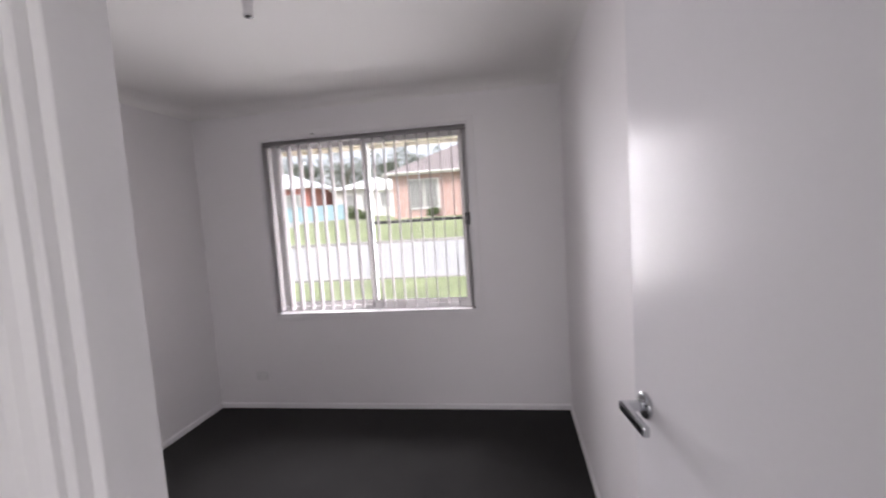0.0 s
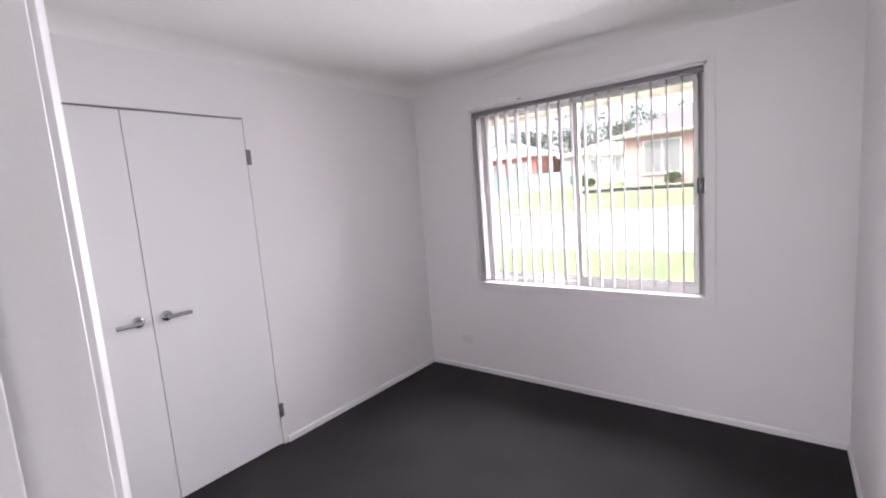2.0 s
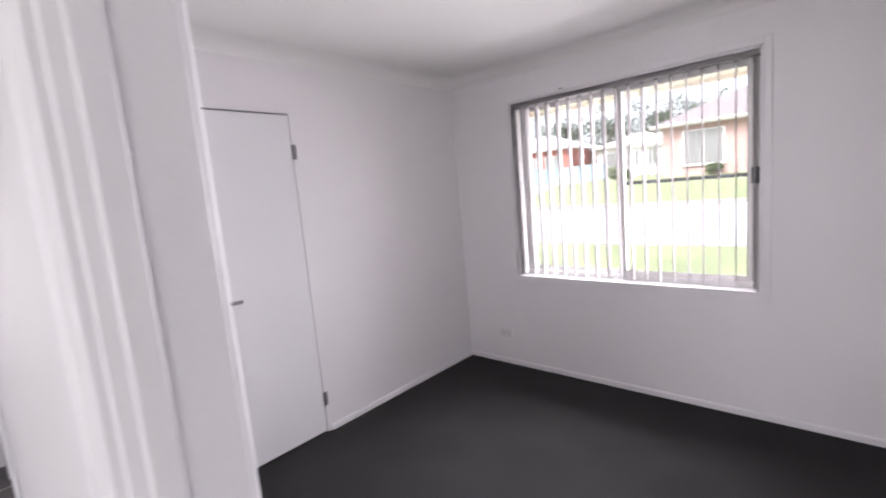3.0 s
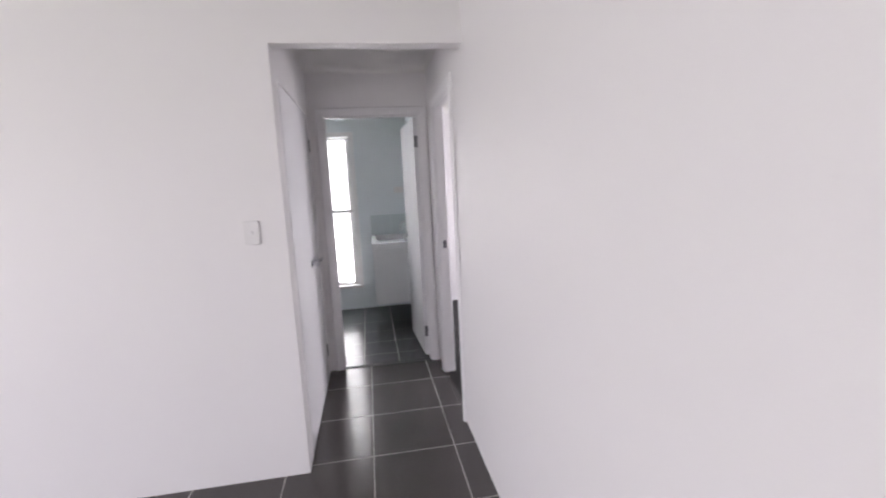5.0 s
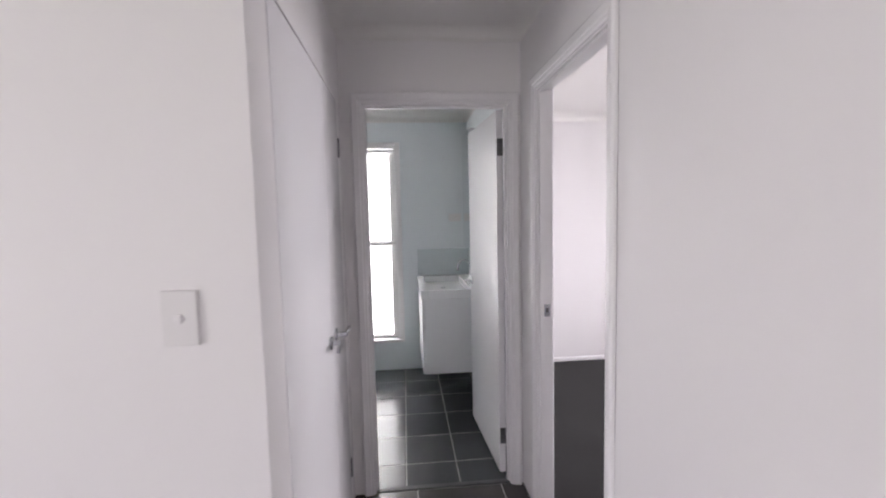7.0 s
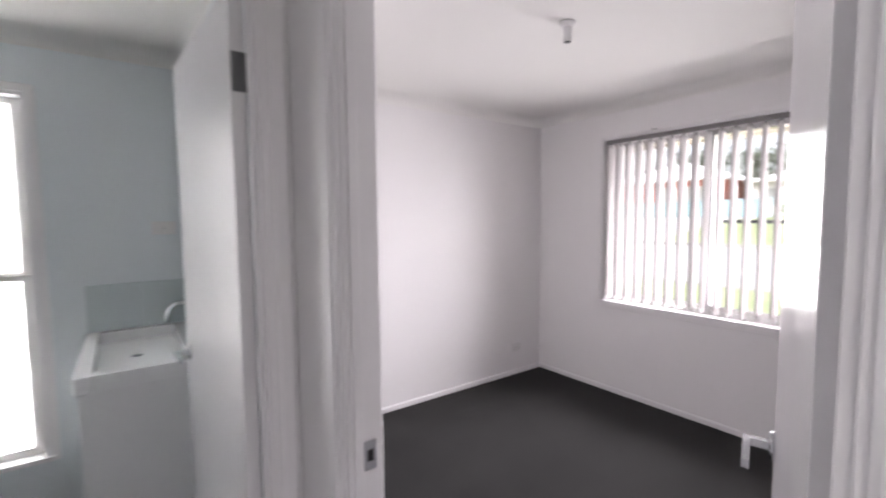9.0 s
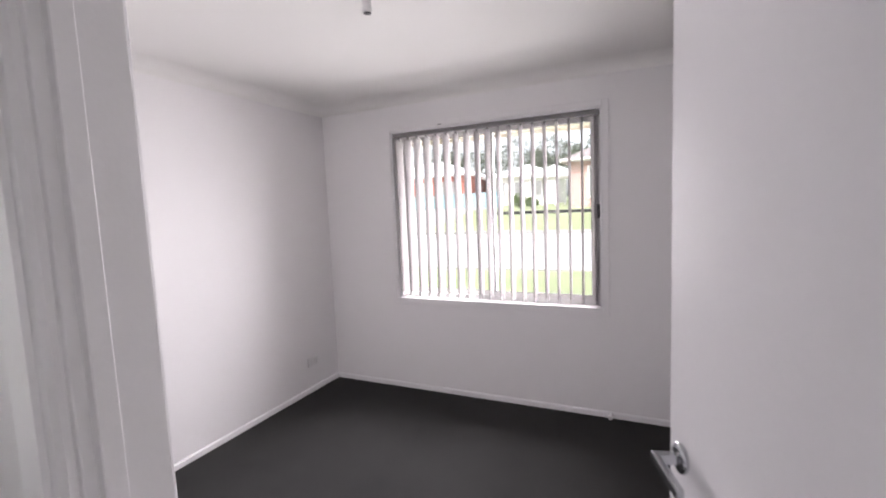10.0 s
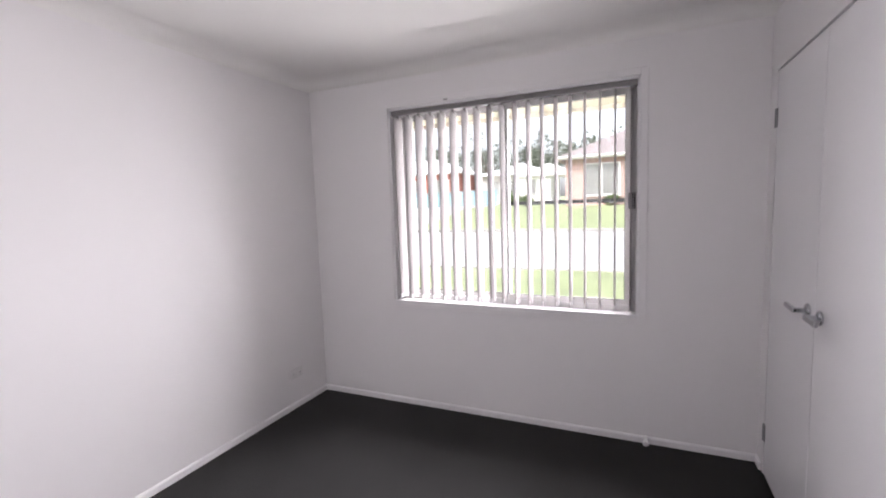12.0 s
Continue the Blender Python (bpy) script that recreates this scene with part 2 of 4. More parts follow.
def wall(name, axis, c0, c1, a0, a1, z0, z1, holes, material, label, back=None):
    """A wall with thickness c0 to c1 across the axis, from a0 to a1 along it, with holes (a0, a1, z0, z1) right through."""
    cuts_a = sorted({a0, a1, *[v for h in holes for v in h[:2]]})
    cuts_z = sorted({z0, z1, *[v for h in holes for v in h[2:] if z0 <= v <= z1]})
    cells = set()
    for i in range(len(cuts_a) - 1):
        for k in range(len(cuts_z) - 1):
            ma, mz = (cuts_a[i] + cuts_a[i + 1]) / 2, (cuts_z[k] + cuts_z[k + 1]) / 2
            if not any(h[0] < ma < h[1] and h[2] < mz < h[3] for h in holes):
                cells.add((i, k))
    bm = B()

    def P(c, a, z):
        return bm.verts.new((c, a, z) if axis == "x" else (a, c, z))

    for i, k in cells:
        l, r, d, u = cuts_a[i], cuts_a[i + 1], cuts_z[k], cuts_z[k + 1]
        for c in (c0, c1):
            bm.faces.new((P(c, l, d), P(c, r, d), P(c, r, u), P(c, l, u)))
        for near, pts in (((i - 1, k), ((l, d), (l, u))), ((i + 1, k), ((r, d), (r, u))), ((i, k - 1), ((l, d), (r, d))), ((i, k + 1), ((l, u), (r, u)))):
            if near not in cells:
                (p, q), (s, t) = pts
                bm.faces.new((P(c0, p, q), P(c0, s, t), P(c1, s, t), P(c1, p, q)))
    bmesh.ops.remove_doubles(bm, verts=bm.verts, dist=0.0005)
    ob = setting(name, bm, material, label, "wall")
    if back is not None:
        # the other face carries the neighbour room's paint
        ob.data.materials.append(back[1])
        for p in ob.data.polygons:
            n, c = p.normal, p.center
            across = c.x if axis == "x" else c.y
            if abs(across - back[0]) < 0.002:
                p.material_index = 1
    return ob


# ---------------- plan ----------------
CEILING = 2.42
HALL_Y0, HALL_Y1 = -0.085, 0.835          # passage faces
ROOM_Y0, ROOM_Y1 = 0.904, 3.82            # bedrooms, south and north faces
A_X0, A_X1 = -2.047, 0.775                # first bedroom
B_X0, B_X1 = -5.442, -2.53                # second bedroom
W_X = -2.205                              # face of the living room's west wall
BATH_X0, BATH_X1 = -5.456, -3.64
BD_X = -3.555                             # hall face of the bathroom's door wall
LOCK_Z = 1.045                            # lock height of the swing doors
HEAD = 2.045                              # door heads
A_DOOR = (0.109, 0.765)
B_DOOR = (-3.270, -2.557)
C_DOOR = (-3.43, -2.36)                   # cupboard door in the passage
BATH_DOOR = (0.03, 0.762)
A_WIN = (-1.488, 0.125, 0.762, 2.135)
B_WIN = (-4.758, -3.132, 0.762, 2.135)
T_WIN = (-0.44, 0.155, 0.285, 2.115)

# floors
bm = B()
box(bm, -5.70, 3.60, -4.60, 4.06, -0.34, -0.012)
setting("floor_slab", bm, KERB, "grey concrete slab under the whole house", "floor")
bm = B()
box(bm, A_X0 - 0.5, A_X1, ROOM_Y0 - 0.045, ROOM_Y1, -0.008, 0.0)
setting("floor_1", bm, CARPET, "charcoal loop-pile carpet across the first bedroom", "floor")
bm = B()
box(bm, BATH_X0, B_X1, ROOM_Y0 - 0.045, ROOM_Y1, -0.008, 0.0)
setting("floor_2", bm, CARPET, "charcoal loop-pile carpet across the second bedroom", "floor")

# walls
wall("wall_north", "y", ROOM_Y1, ROOM_Y1 + 0.24, -5.70, 3.60, -0.34, 2.60, [A_WIN, B_WIN], WALL, "white painted plaster window wall of the bedrooms", back=(ROOM_Y1 + 0.24, BRICKWORK))
wall("wall_south_bedrooms", "y", HALL_Y1, ROOM_Y0, B_X0, 3.36, 0.0, CEILING, [(A_DOOR[0] - 0.017, A_DOOR[1] + 0.017, 0, HEAD + 0.017), (B_DOOR[0] - 0.017, B_DOOR[1] + 0.017, 0, HEAD + 0.017)], WALL, "white painted passage wall with two bedroom doorways")
wall("wall_west_bedroom", "x", A_X0 - 0.08, A_X0, ROOM_Y0, ROOM_Y1, 0.0, CEILING, [(1.02, 2.257, 0, HEAD)], WALL, "white painted wall with a built-in wardrobe opening")
wall("wall_east_bedroom", "x", A_X1, A_X1 + 0.09, ROOM_Y0, ROOM_Y1, 0.0, CEILING, [], WALL, "plain white painted bedroom side wall")
wall("wall_east_second_bedroom", "x", B_X1, B_X1 + 0.08, ROOM_Y0, ROOM_Y1, 0.0, CEILING, [(2.46, 3.703, 0, HEAD)], WALL, "white painted wall with a built-in wardrobe opening")
wall("wall_west", "x", BATH_X0 - 0.24, BATH_X0, -4.60, ROOM_Y1, -0.34, 2.60, [T_WIN], WALL, "outer side wall with the tall bathroom window")
wall("wall_bathroom_door", "x", BATH_X1, BD_X, -1.60, HALL_Y1, 0.0, CEILING, [(BATH_DOOR[0] - 0.017, BATH_DOOR[1] + 0.017, 0, HEAD + 0.017)], WALL, "white painted end wall of the passage round the bathroom door", back=(BATH_X1, BATHWALL))
wall("wall_passage", "y", HALL_Y0 - 0.085, HALL_Y0, BD_X, W_X, 0.0, CEILING, [(*C_DOOR, 0, HEAD)], WALL, "white painted passage wall with a flush cupboard door")
wall("wall_living_west", "x", W_X - 0.09, W_X, -1.725, HALL_Y0 - 0.085, 0.0, CEILING, [], WALL, "bright white living room wall beside the passage")
bm = B()
box(bm, W_X - 0.09, W_X, HALL_Y0, HALL_Y1, 2.172, CEILING)
setting("wall_bulkhead", bm, WALL, "white painted bulkhead over the passage opening", "wall")
wall("wall_kitchen_end", "x", -4.04, -3.95, -4.50, -1.70, 0.0, CEILING, [], WALL, "plain white wall beyond the living room wall")
wall("wall_store", "y", -1.70, -1.60, -4.04, W_X - 0.09, 0.0, CEILING, [], WALL, "plain white wall behind the passage cupboard")
# unseen closing walls, with assumed window openings for the living room lamps
wall("wall_south", "y", -4.60, -4.50, -5.70, 3.60, -0.34, 2.60, [(-0.75, 1.95, 0.2, 2.3)], WALL, "unseen plain white south wall added to close the living room")
wall("wall_east", "x", 3.50, 3.60, -4.50, ROOM_Y1, -0.34, 2.60, [(-3.05, -0.75, 0.6, 2.2)], WALL, "unseen plain white east wall added to close the living room")
bm = B()
box(bm, BATH_X0 - 0.001, B_X0, ROOM_Y0, ROOM_Y1, 0, CEILING)
setting("wall_west_second_bedroom", bm, WALL, "plain white painted bedroom side wall", "wall")
# bathroom lining
bm = B()
box(bm, BATH_X0, BATH_X1, HALL_Y1 - 0.006, HALL_Y1 - 0.001, 0, CEILING)
setting("wall_bathroom_north", bm, BATHWALL, "pale blue-white bathroom wall behind the vanity", "wall")
bm = B()
box(bm, BATH_X0, BATH_X1, -1.60, -1.59, 0, CEILING)
setting("wall_bathroom_south", bm, BATHWALL, "pale blue-white bathroom wall", "wall")
wall("wall_bathroom_west", "x", BATH_X0 - 0.001, BATH_X0 + 0.006, -1.59, HALL_Y1 - 0.006, 0, CEILING, [T_WIN], BATHWALL, "pale blue-white bathroom wall round the window")

# ceiling
bm = B()
box(bm, -5.456, 3.50, -4.50, ROOM_Y1, CEILING, CEILING + 0.03)
setting("ceiling", bm, CEIL, "flat white painted plasterboard ceiling", "ceiling")


def cornice(x0, x1, y0, y1, label, size=0.085):
    """Coved plaster cornice round a rectangular room."""
    prof = []
    for k in range(13):
        a = radians(90 * k / 12)
        prof.append((0.001 + size * (1 - math.cos(a)), CEILING - 0.001 - size + size * math.sin(a)))
    bm = B()
    rings = [[bm.verts.new((x, y, z)) for x, y in ((x0 + d, y0 + d), (x1 - d, y0 + d), (x1 - d, y1 - d), (x0 + d, y1 - d))] for d, z in prof]
    for r0, r1 in zip(rings, rings[1:]):
        for k in range(4):
            bm.faces.new((r0[k], r0[(k + 1) % 4], r1[(k + 1) % 4], r1[k])).smooth = True
    ob = part("cornice", bm, CEIL)
    return tagged(ob, label, "cornice", "ceiling cornices", "structure")


cornice(A_X0, A_X1, ROOM_Y0, ROOM_Y1, "white coved plaster cornice round the first bedroom")
cornice(B_X0, B_X1, ROOM_Y0, ROOM_Y1, "white coved plaster cornice round the second bedroom")
cornice(BD_X, W_X - 0.09, HALL_Y0, HALL_Y1, "white coved plaster cornice round the passage", 0.06)
cornice(BATH_X0 + 0.006, BATH_X1, -1.59, HALL_Y1 - 0.006, "white coved plaster cornice round the bathroom")


def baseboard(x0, y0, x1, y1, inward, high=0.04, label="white painted timber skirting board"):
    """A board along a wall from (x0, y0) to (x1, y1), growing towards inward (a unit vector)."""
    bm = B()
    ix, iy = inward
    prof = [(0, 0.0), (0.012, 0.0), (0.012, high - 0.010), (0.009, high - 0.004), (0.005, high), (0, high)]
    rings = [[bm.verts.new((x + ix * d, y + iy * d, z)) for d, z in prof] for x, y in ((x0, y0), (x1, y1))]
    for k in range(len(prof)):
        k2 = (k + 1) % len(prof)
        bm.faces.new((rings[0][k], rings[0][k2], rings[1][k2], rings[1][k]))
    bm.faces.new(rings[0])
    bm.faces.new(rings[1][::-1])
    return tagged(part("baseboard", bm, TRIM), label, "skirting board", "skirting boards", "structure")


baseboard(A_X0, ROOM_Y1, A_X1, ROOM_Y1, (0, -1))
baseboard(A_X0, 2.285, A_X0, ROOM_Y1 - 0.012, (1, 0))
baseboard(A_X1, ROOM_Y0, A_X1, ROOM_Y1 - 0.012, (-1, 0))
baseboard(A_X0, ROOM_Y0, A_DOOR[0] - 0.06, ROOM_Y0, (0, 1))
baseboard(B_X0, ROOM_Y1, B_X1, ROOM_Y1, (0, -1))
baseboard(B_X0, ROOM_Y0, B_X0, ROOM_Y1 - 0.012, (1, 0))
baseboard(B_X1, 3.733, B_X1, ROOM_Y1 - 0.012, (-1, 0))
baseboard(B_X1, ROOM_Y0, B_X1, 2.43, (-1, 0))
baseboard(B_X0 + 0.012, ROOM_Y0, B_DOOR[0] - 0.06, ROOM_Y0, (0, 1))
baseboard(-3.95, -4.5, -3.95, -1.712, (1, 0), label="white skirting board beyond the living room wall")


# ---------------- joinery ----------------
def casing(bm, along, face, out, a0, a1, top, w=0.055):
    """Mitred architrave round an opening: a0 to a1 along the wall, on the plane face, proud towards out (+1 or -1)."""
    prof = [(0.0, 0.0), (0.0, 0.006), (0.006, 0.010), (0.016, 0.011), (0.020, 0.015), (w - 0.010, 0.018), (w - 0.003, 0.015), (w, 0.011), (w, 0.0)]
    rings = []
    for a, z, sa, sz in ((a0, 0.0, -1, 0), (a0, top, -1, 1), (a1, top, 1, 1), (a1, 0.0, 1, 0)):
        ring = []
        for d, h in prof:
            c, aa, zz = face + out * h, a + sa * d, z + sz * d
            ring.append(bm.verts.new((c, aa, zz) if along == "y" else (aa, c, zz)))
        rings.append(ring)
    for r0, r1 in zip(rings, rings[1:]):
        for k in range(len(prof) - 1):
            bm.faces.new((r0[k], r0[k + 1], r1[k + 1], r1[k]))
    bm.faces.new(rings[0])
    bm.faces.new(rings[-1])
    return bm


def door_frame(name, along, f0, f1, a0, a1, label, stop_from=None):
    """Jamb linings, head, stop bead and architraves of a doorway through a wall with faces f0 and f1."""
    at = (0, 0, 0)
    th = thing(name, at, label, "door frame", "door frames", kind="structure")

    def bx(bm, l, r, c0, c1, z0, z1, bev=0.001):
        if along == "x":
            box(bm, l, r, c0, c1, z0, z1, bev)
        else:
            box(bm, c0, c1, l, r, z0, z1, bev)
        return bm

    t = 0.018
    bm = bx(B(), a0 - t, a0, f0 - 0.002, f1 + 0.002, 0, HEAD)
    part("jamb", bm, TRIM, th)
    bm = bx(B(), a1, a1 + t, f0 - 0.002, f1 + 0.002, 0, HEAD)
    part("jamb", bm, TRIM, th)
    bm = bx(B(), a0 - t, a1 + t, f0 - 0.002, f1 + 0.002, HEAD, HEAD + t)
    part("head", bm, TRIM, th)
    if stop_from is not None:
        s0, s1 = stop_from
        part("stop_bead", bx(B(), a0, a0 + 0.011, s0, s1, 0, HEAD - 0.011), TRIM, th)
        part("stop_bead", bx(B(), a1 - 0.011, a1, s0, s1, 0, HEAD - 0.011), TRIM, th)
        part("stop_bead", bx(B(), a0, a1, s0, s1, HEAD - 0.011, HEAD), TRIM, th)
    lo, hi = min(f0, f1), max(f0, f1)
    part("architrave", casing(B(), along, lo - 0.002, -1, a0 - 0.008, a1 + 0.008, HEAD + 0.008), TRIM, th)
    part("architrave", casing(B(), along, hi + 0.002, 1, a0 - 0.008, a1 + 0.008, HEAD + 0.008), TRIM, th)
    return th


frame_a = door_frame("door_frame", "x", HALL_Y1, ROOM_Y0, *A_DOOR, "white gloss timber frame round the first bedroom doorway", (0.843, 0.861))
frame_b = door_frame("door_frame", "x", HALL_Y1, ROOM_Y0, *B_DOOR, "white gloss timber frame round the second bedroom doorway", (0.843, 0.861))
frame_t = door_frame("door_frame", "y", BATH_X1, BD_X, *BATH_DOOR, "white gloss timber frame round the bathroom doorway", (-3.600, -3.578))


def strike(parent, x, y, z, side):
    plate = part("strike_plate", box(B(), x, x + side * 0.003, y - 0.014, y + 0.014, z - 0.03, z + 0.03, 0.001), CHROME, parent, "small steel strike plate")
    # a black block gives the latch hole its shade; nothing is cut
    part("latch_hole", box(B(), x + side * 0.0025, x + side * 0.0045, y - 0.006, y + 0.006, z - 0.011, z + 0.011), BLACK, plate)


strike(frame_a, A_DOOR[0], 0.879, 1.03, 1)
strike(frame_b, B_DOOR[0], 0.879, 1.03, 1)


def lever(parent, x, y, z, out, run):
    """A round rose with an angular lever: out and run are unit directions in the leaf's own plan (along x = leaf, y = through it)."""
    bm = B()
    lathe(bm, [(0.0255, 0.0), (0.027, 0.002), (0.027, 0.007), (0.0245, 0.0095), (0.010, 0.010)] if out > 0 else [(0.010, -0.010), (0.0245, -0.0095), (0.027, -0.007), (0.027, -0.002), (0.0255, 0.0)], (x, y, z), "y", 32)
    h = part("handle", bm, CHROME, parent, "chrome lever handle on a round rose")
    bm = B()
    box(bm, x - 0.009, x + 0.009, min(y, y + out * 0.052), max(y, y + out * 0.052), z - 0.009, z + 0.009, 0.003, 2)
    part("neck", bm, CHROME, h)
    bm = B()
    a, b = x - run * 0.009, x + run * 0.108
    box(bm, min(a, b), max(a, b), min(y + out * 0.040, y + out * 0.053), max(y + out * 0.040, y + out * 0.053), z - 0.0095, z + 0.0095, 0.003, 2)
    part("lever", bm, CHROME, h)


def butt_hinge(parent, x, y, z):
    bm = B()
    tube(bm, [(x, y, z - 0.045), (x, y, z + 0.045)], 0.0055, 12)
    box(bm, x - 0.004, x + 0.024, y - 0.002, y + 0.002, z - 0.044, z + 0.044)
    for k in (-0.018, 0.0, 0.018):
        tube(bm, [(x, y, z + k - 0.001), (x, y, z + k + 0.001)], 0.0062, 12)
    part("hinge", bm, HINGE, parent, "steel butt hinge")


def swing_door(name, hinge, turn, width, label, group, lock=LOCK_Z):
    """A flush leaf whose hinge edge is the thing's origin; it runs along its own +x, 35 mm thick towards its +y."""
    th = thing(name, (hinge[0], hinge[1], 0), label, "door", group, turn)
    y0, y1 = 0.0, 0.035
    leaf = part("leaf", box(B(), 0.003, width, y0, y1, 0.012, HEAD - 0.006, 0.0015, 2), DOOR, th)
    hx = width - 0.06
    lever(leaf, hx, y1, lock, 1, -1)
    lever(leaf, hx, y0, lock, -1, -1)
    part("latch_plate", box(B(), width - 0.001, width + 0.002, y0 + 0.006, y1 - 0.006, lock - 0.028, lock + 0.028, 0.0008), CHROME, leaf, "steel latch plate")
    part("latch", box(B(), width, width + 0.010, y0 + 0.012, y1 - 0.012, lock - 0.008, lock + 0.008, 0.002), CHROME, leaf)
    for z in (0.228, 1.845):
        butt_hinge(th, 0.0, y0, z)
        part("hinge_plate", box(B(), -0.0005, 0.0035, y0 + 0.003, y1 - 0.003, z - 0.046, z + 0.046, 0.0008), HINGE, leaf, "steel hinge plate let into the door edge")
    return th


# hinged on the east jambs, opening into the bedrooms
swing_door("door_1", (A_DOOR[1] - 0.002, ROOM_Y0 + 0.006), A_TURN, A_DOOR[1] - A_DOOR[0] - 0.004, "open white satin flush door of the first bedroom", "interior doors", lock=1.10)
swing_door("door_2", (B_DOOR[1] - 0.002, ROOM_Y0 + 0.006), B_TURN, B_DOOR[1] - B_DOOR[0] - 0.004, "open white satin flush door of the second bedroom", "interior doors")
# bathroom leaf, hinged on its north jamb, opening into the bathroom
swing_door("door_3", (BATH_X1 - 0.006, BATH_DOOR[1] - 0.002), T_TURN, BATH_DOOR[1] - BATH_DOOR[0] - 0.004, "open white satin flush door of the bathroom", "interior doors", lock=1.02)

def wardrobe_door(hinge, turn, width, hside, label, name="wardrobe_door", category="wardrobe door", group="wardrobe doors", hinges=(0.228, 1.818)):
    """A flush leaf of a built-in wardrobe; its face is y = 0 of its own plan, facing -y."""
    th = thing(name, (hinge[0], hinge[1], 0), label, category, group, turn)
    x0, x1 = (0.003, width) if hside > 0 else (-width, -0.003)
    leaf = part("leaf", box(B(), x0, x1, 0.0, 0.034, 0.012, HEAD - 0.010, 0.001), DOOR, th)
    hx = (x1 - 0.062) if hside > 0 else (x0 + 0.062)
    lever(leaf, hx, 0.0, 1.0, -1, -hside)
    for z in hinges:
        butt_hinge(th, 0.0 if hside > 0 else -0.0, -0.003, z)
    return th


# wardrobe of the first bedroom, on its west wall (faces east)
WA0, WA1 = 1.02, 2.257
WM = (WA0 + WA1) / 2 + 0.002
wardrobe_door((A_X0 - 0.001, WA1 - 0.001), 90, WA1 - WM - 0.003, -1, "closed white flush wardrobe door with chrome lever")
wardrobe_door((A_X0 - 0.001, WA0 + 0.001), 90, WM - WA0 - 0.003, 1, "closed white flush wardrobe door with chrome lever")
# wardrobe of the second bedroom, on its east wall (faces west)
WB0, WB1 = 2.46, 3.703
WN = (WB0 + WB1) / 2
wardrobe_door((B_X1 + 0.001, WB1 - 0.001), -90, WB1 - WN - 0.003, 1, "closed white flush wardrobe door with chrome lever")
wardrobe_door((B_X1 + 0.001, WB0 + 0.001), -90, WN - WB0 - 0.003, -1, "closed white flush wardrobe door with chrome lever")
# pair of flush leaves of the passage cupboard (faces north)
CM = -3.06
wardrobe_door((C_DOOR[0] + 0.001, HALL_Y0 + 0.001), 180, CM - C_DOOR[0] - 0.003, -1, "closed white flush linen cupboard door with chrome lever", "cupboard_door", "cupboard door", "cupboard doors")
wardrobe_door((C_DOOR[1] - 0.001, HALL_Y0 + 0.001), 180, C_DOOR[1] - CM - 0.003, 1, "closed white flush linen cupboard door with chrome lever", "cupboard_door", "cupboard door", "cupboard doors", ())
# dark strips behind the bottom, top and middle gaps of the closed doors
bm = B()
box(bm, C_DOOR[0], C_DOOR[1], HALL_Y0 - 0.075, HALL_Y0 - 0.04, 0.0, 0.008)
box(bm, C_DOOR[0] + 0.001, C_DOOR[1] - 0.001, HALL_Y0 - 0.075, HALL_Y0 - 0.04, HEAD - 0.012, HEAD - 0.0005)
box(bm, CM - 0.03, CM + 0.03, HALL_Y0 - 0.075, HALL_Y0 - 0.04, 0.01, HEAD - 0.014)
tagged(part("cupboard_lining", bm, GAP), "dark strips behind the gaps of the cupboard doors", "lining", "", "structure")
for nm, (xa, xb), (ya, yb) in (("wardrobe_lining", (A_X0 - 0.075, A_X0 - 0.04), (WA0, WA1)), ("wardrobe_lining", (B_X1 + 0.04, B_X1 + 0.075), (WB0, WB1))):
    bm = B()
    box(bm, xa, xb, ya, yb, 0.0, 0.008)
    box(bm, xa, xb, ya + 0.001, yb - 0.001, HEAD - 0.012, HEAD - 0.0005)
    box(bm, xa, xb, (ya + yb) / 2 - 0.03, (ya + yb) / 2 + 0.03, 0.01, HEAD - 0.014)
    tagged(part(nm, bm, GAP), "dark strips behind the gaps of the wardrobe doors", "lining", "wardrobe linings", "structure")


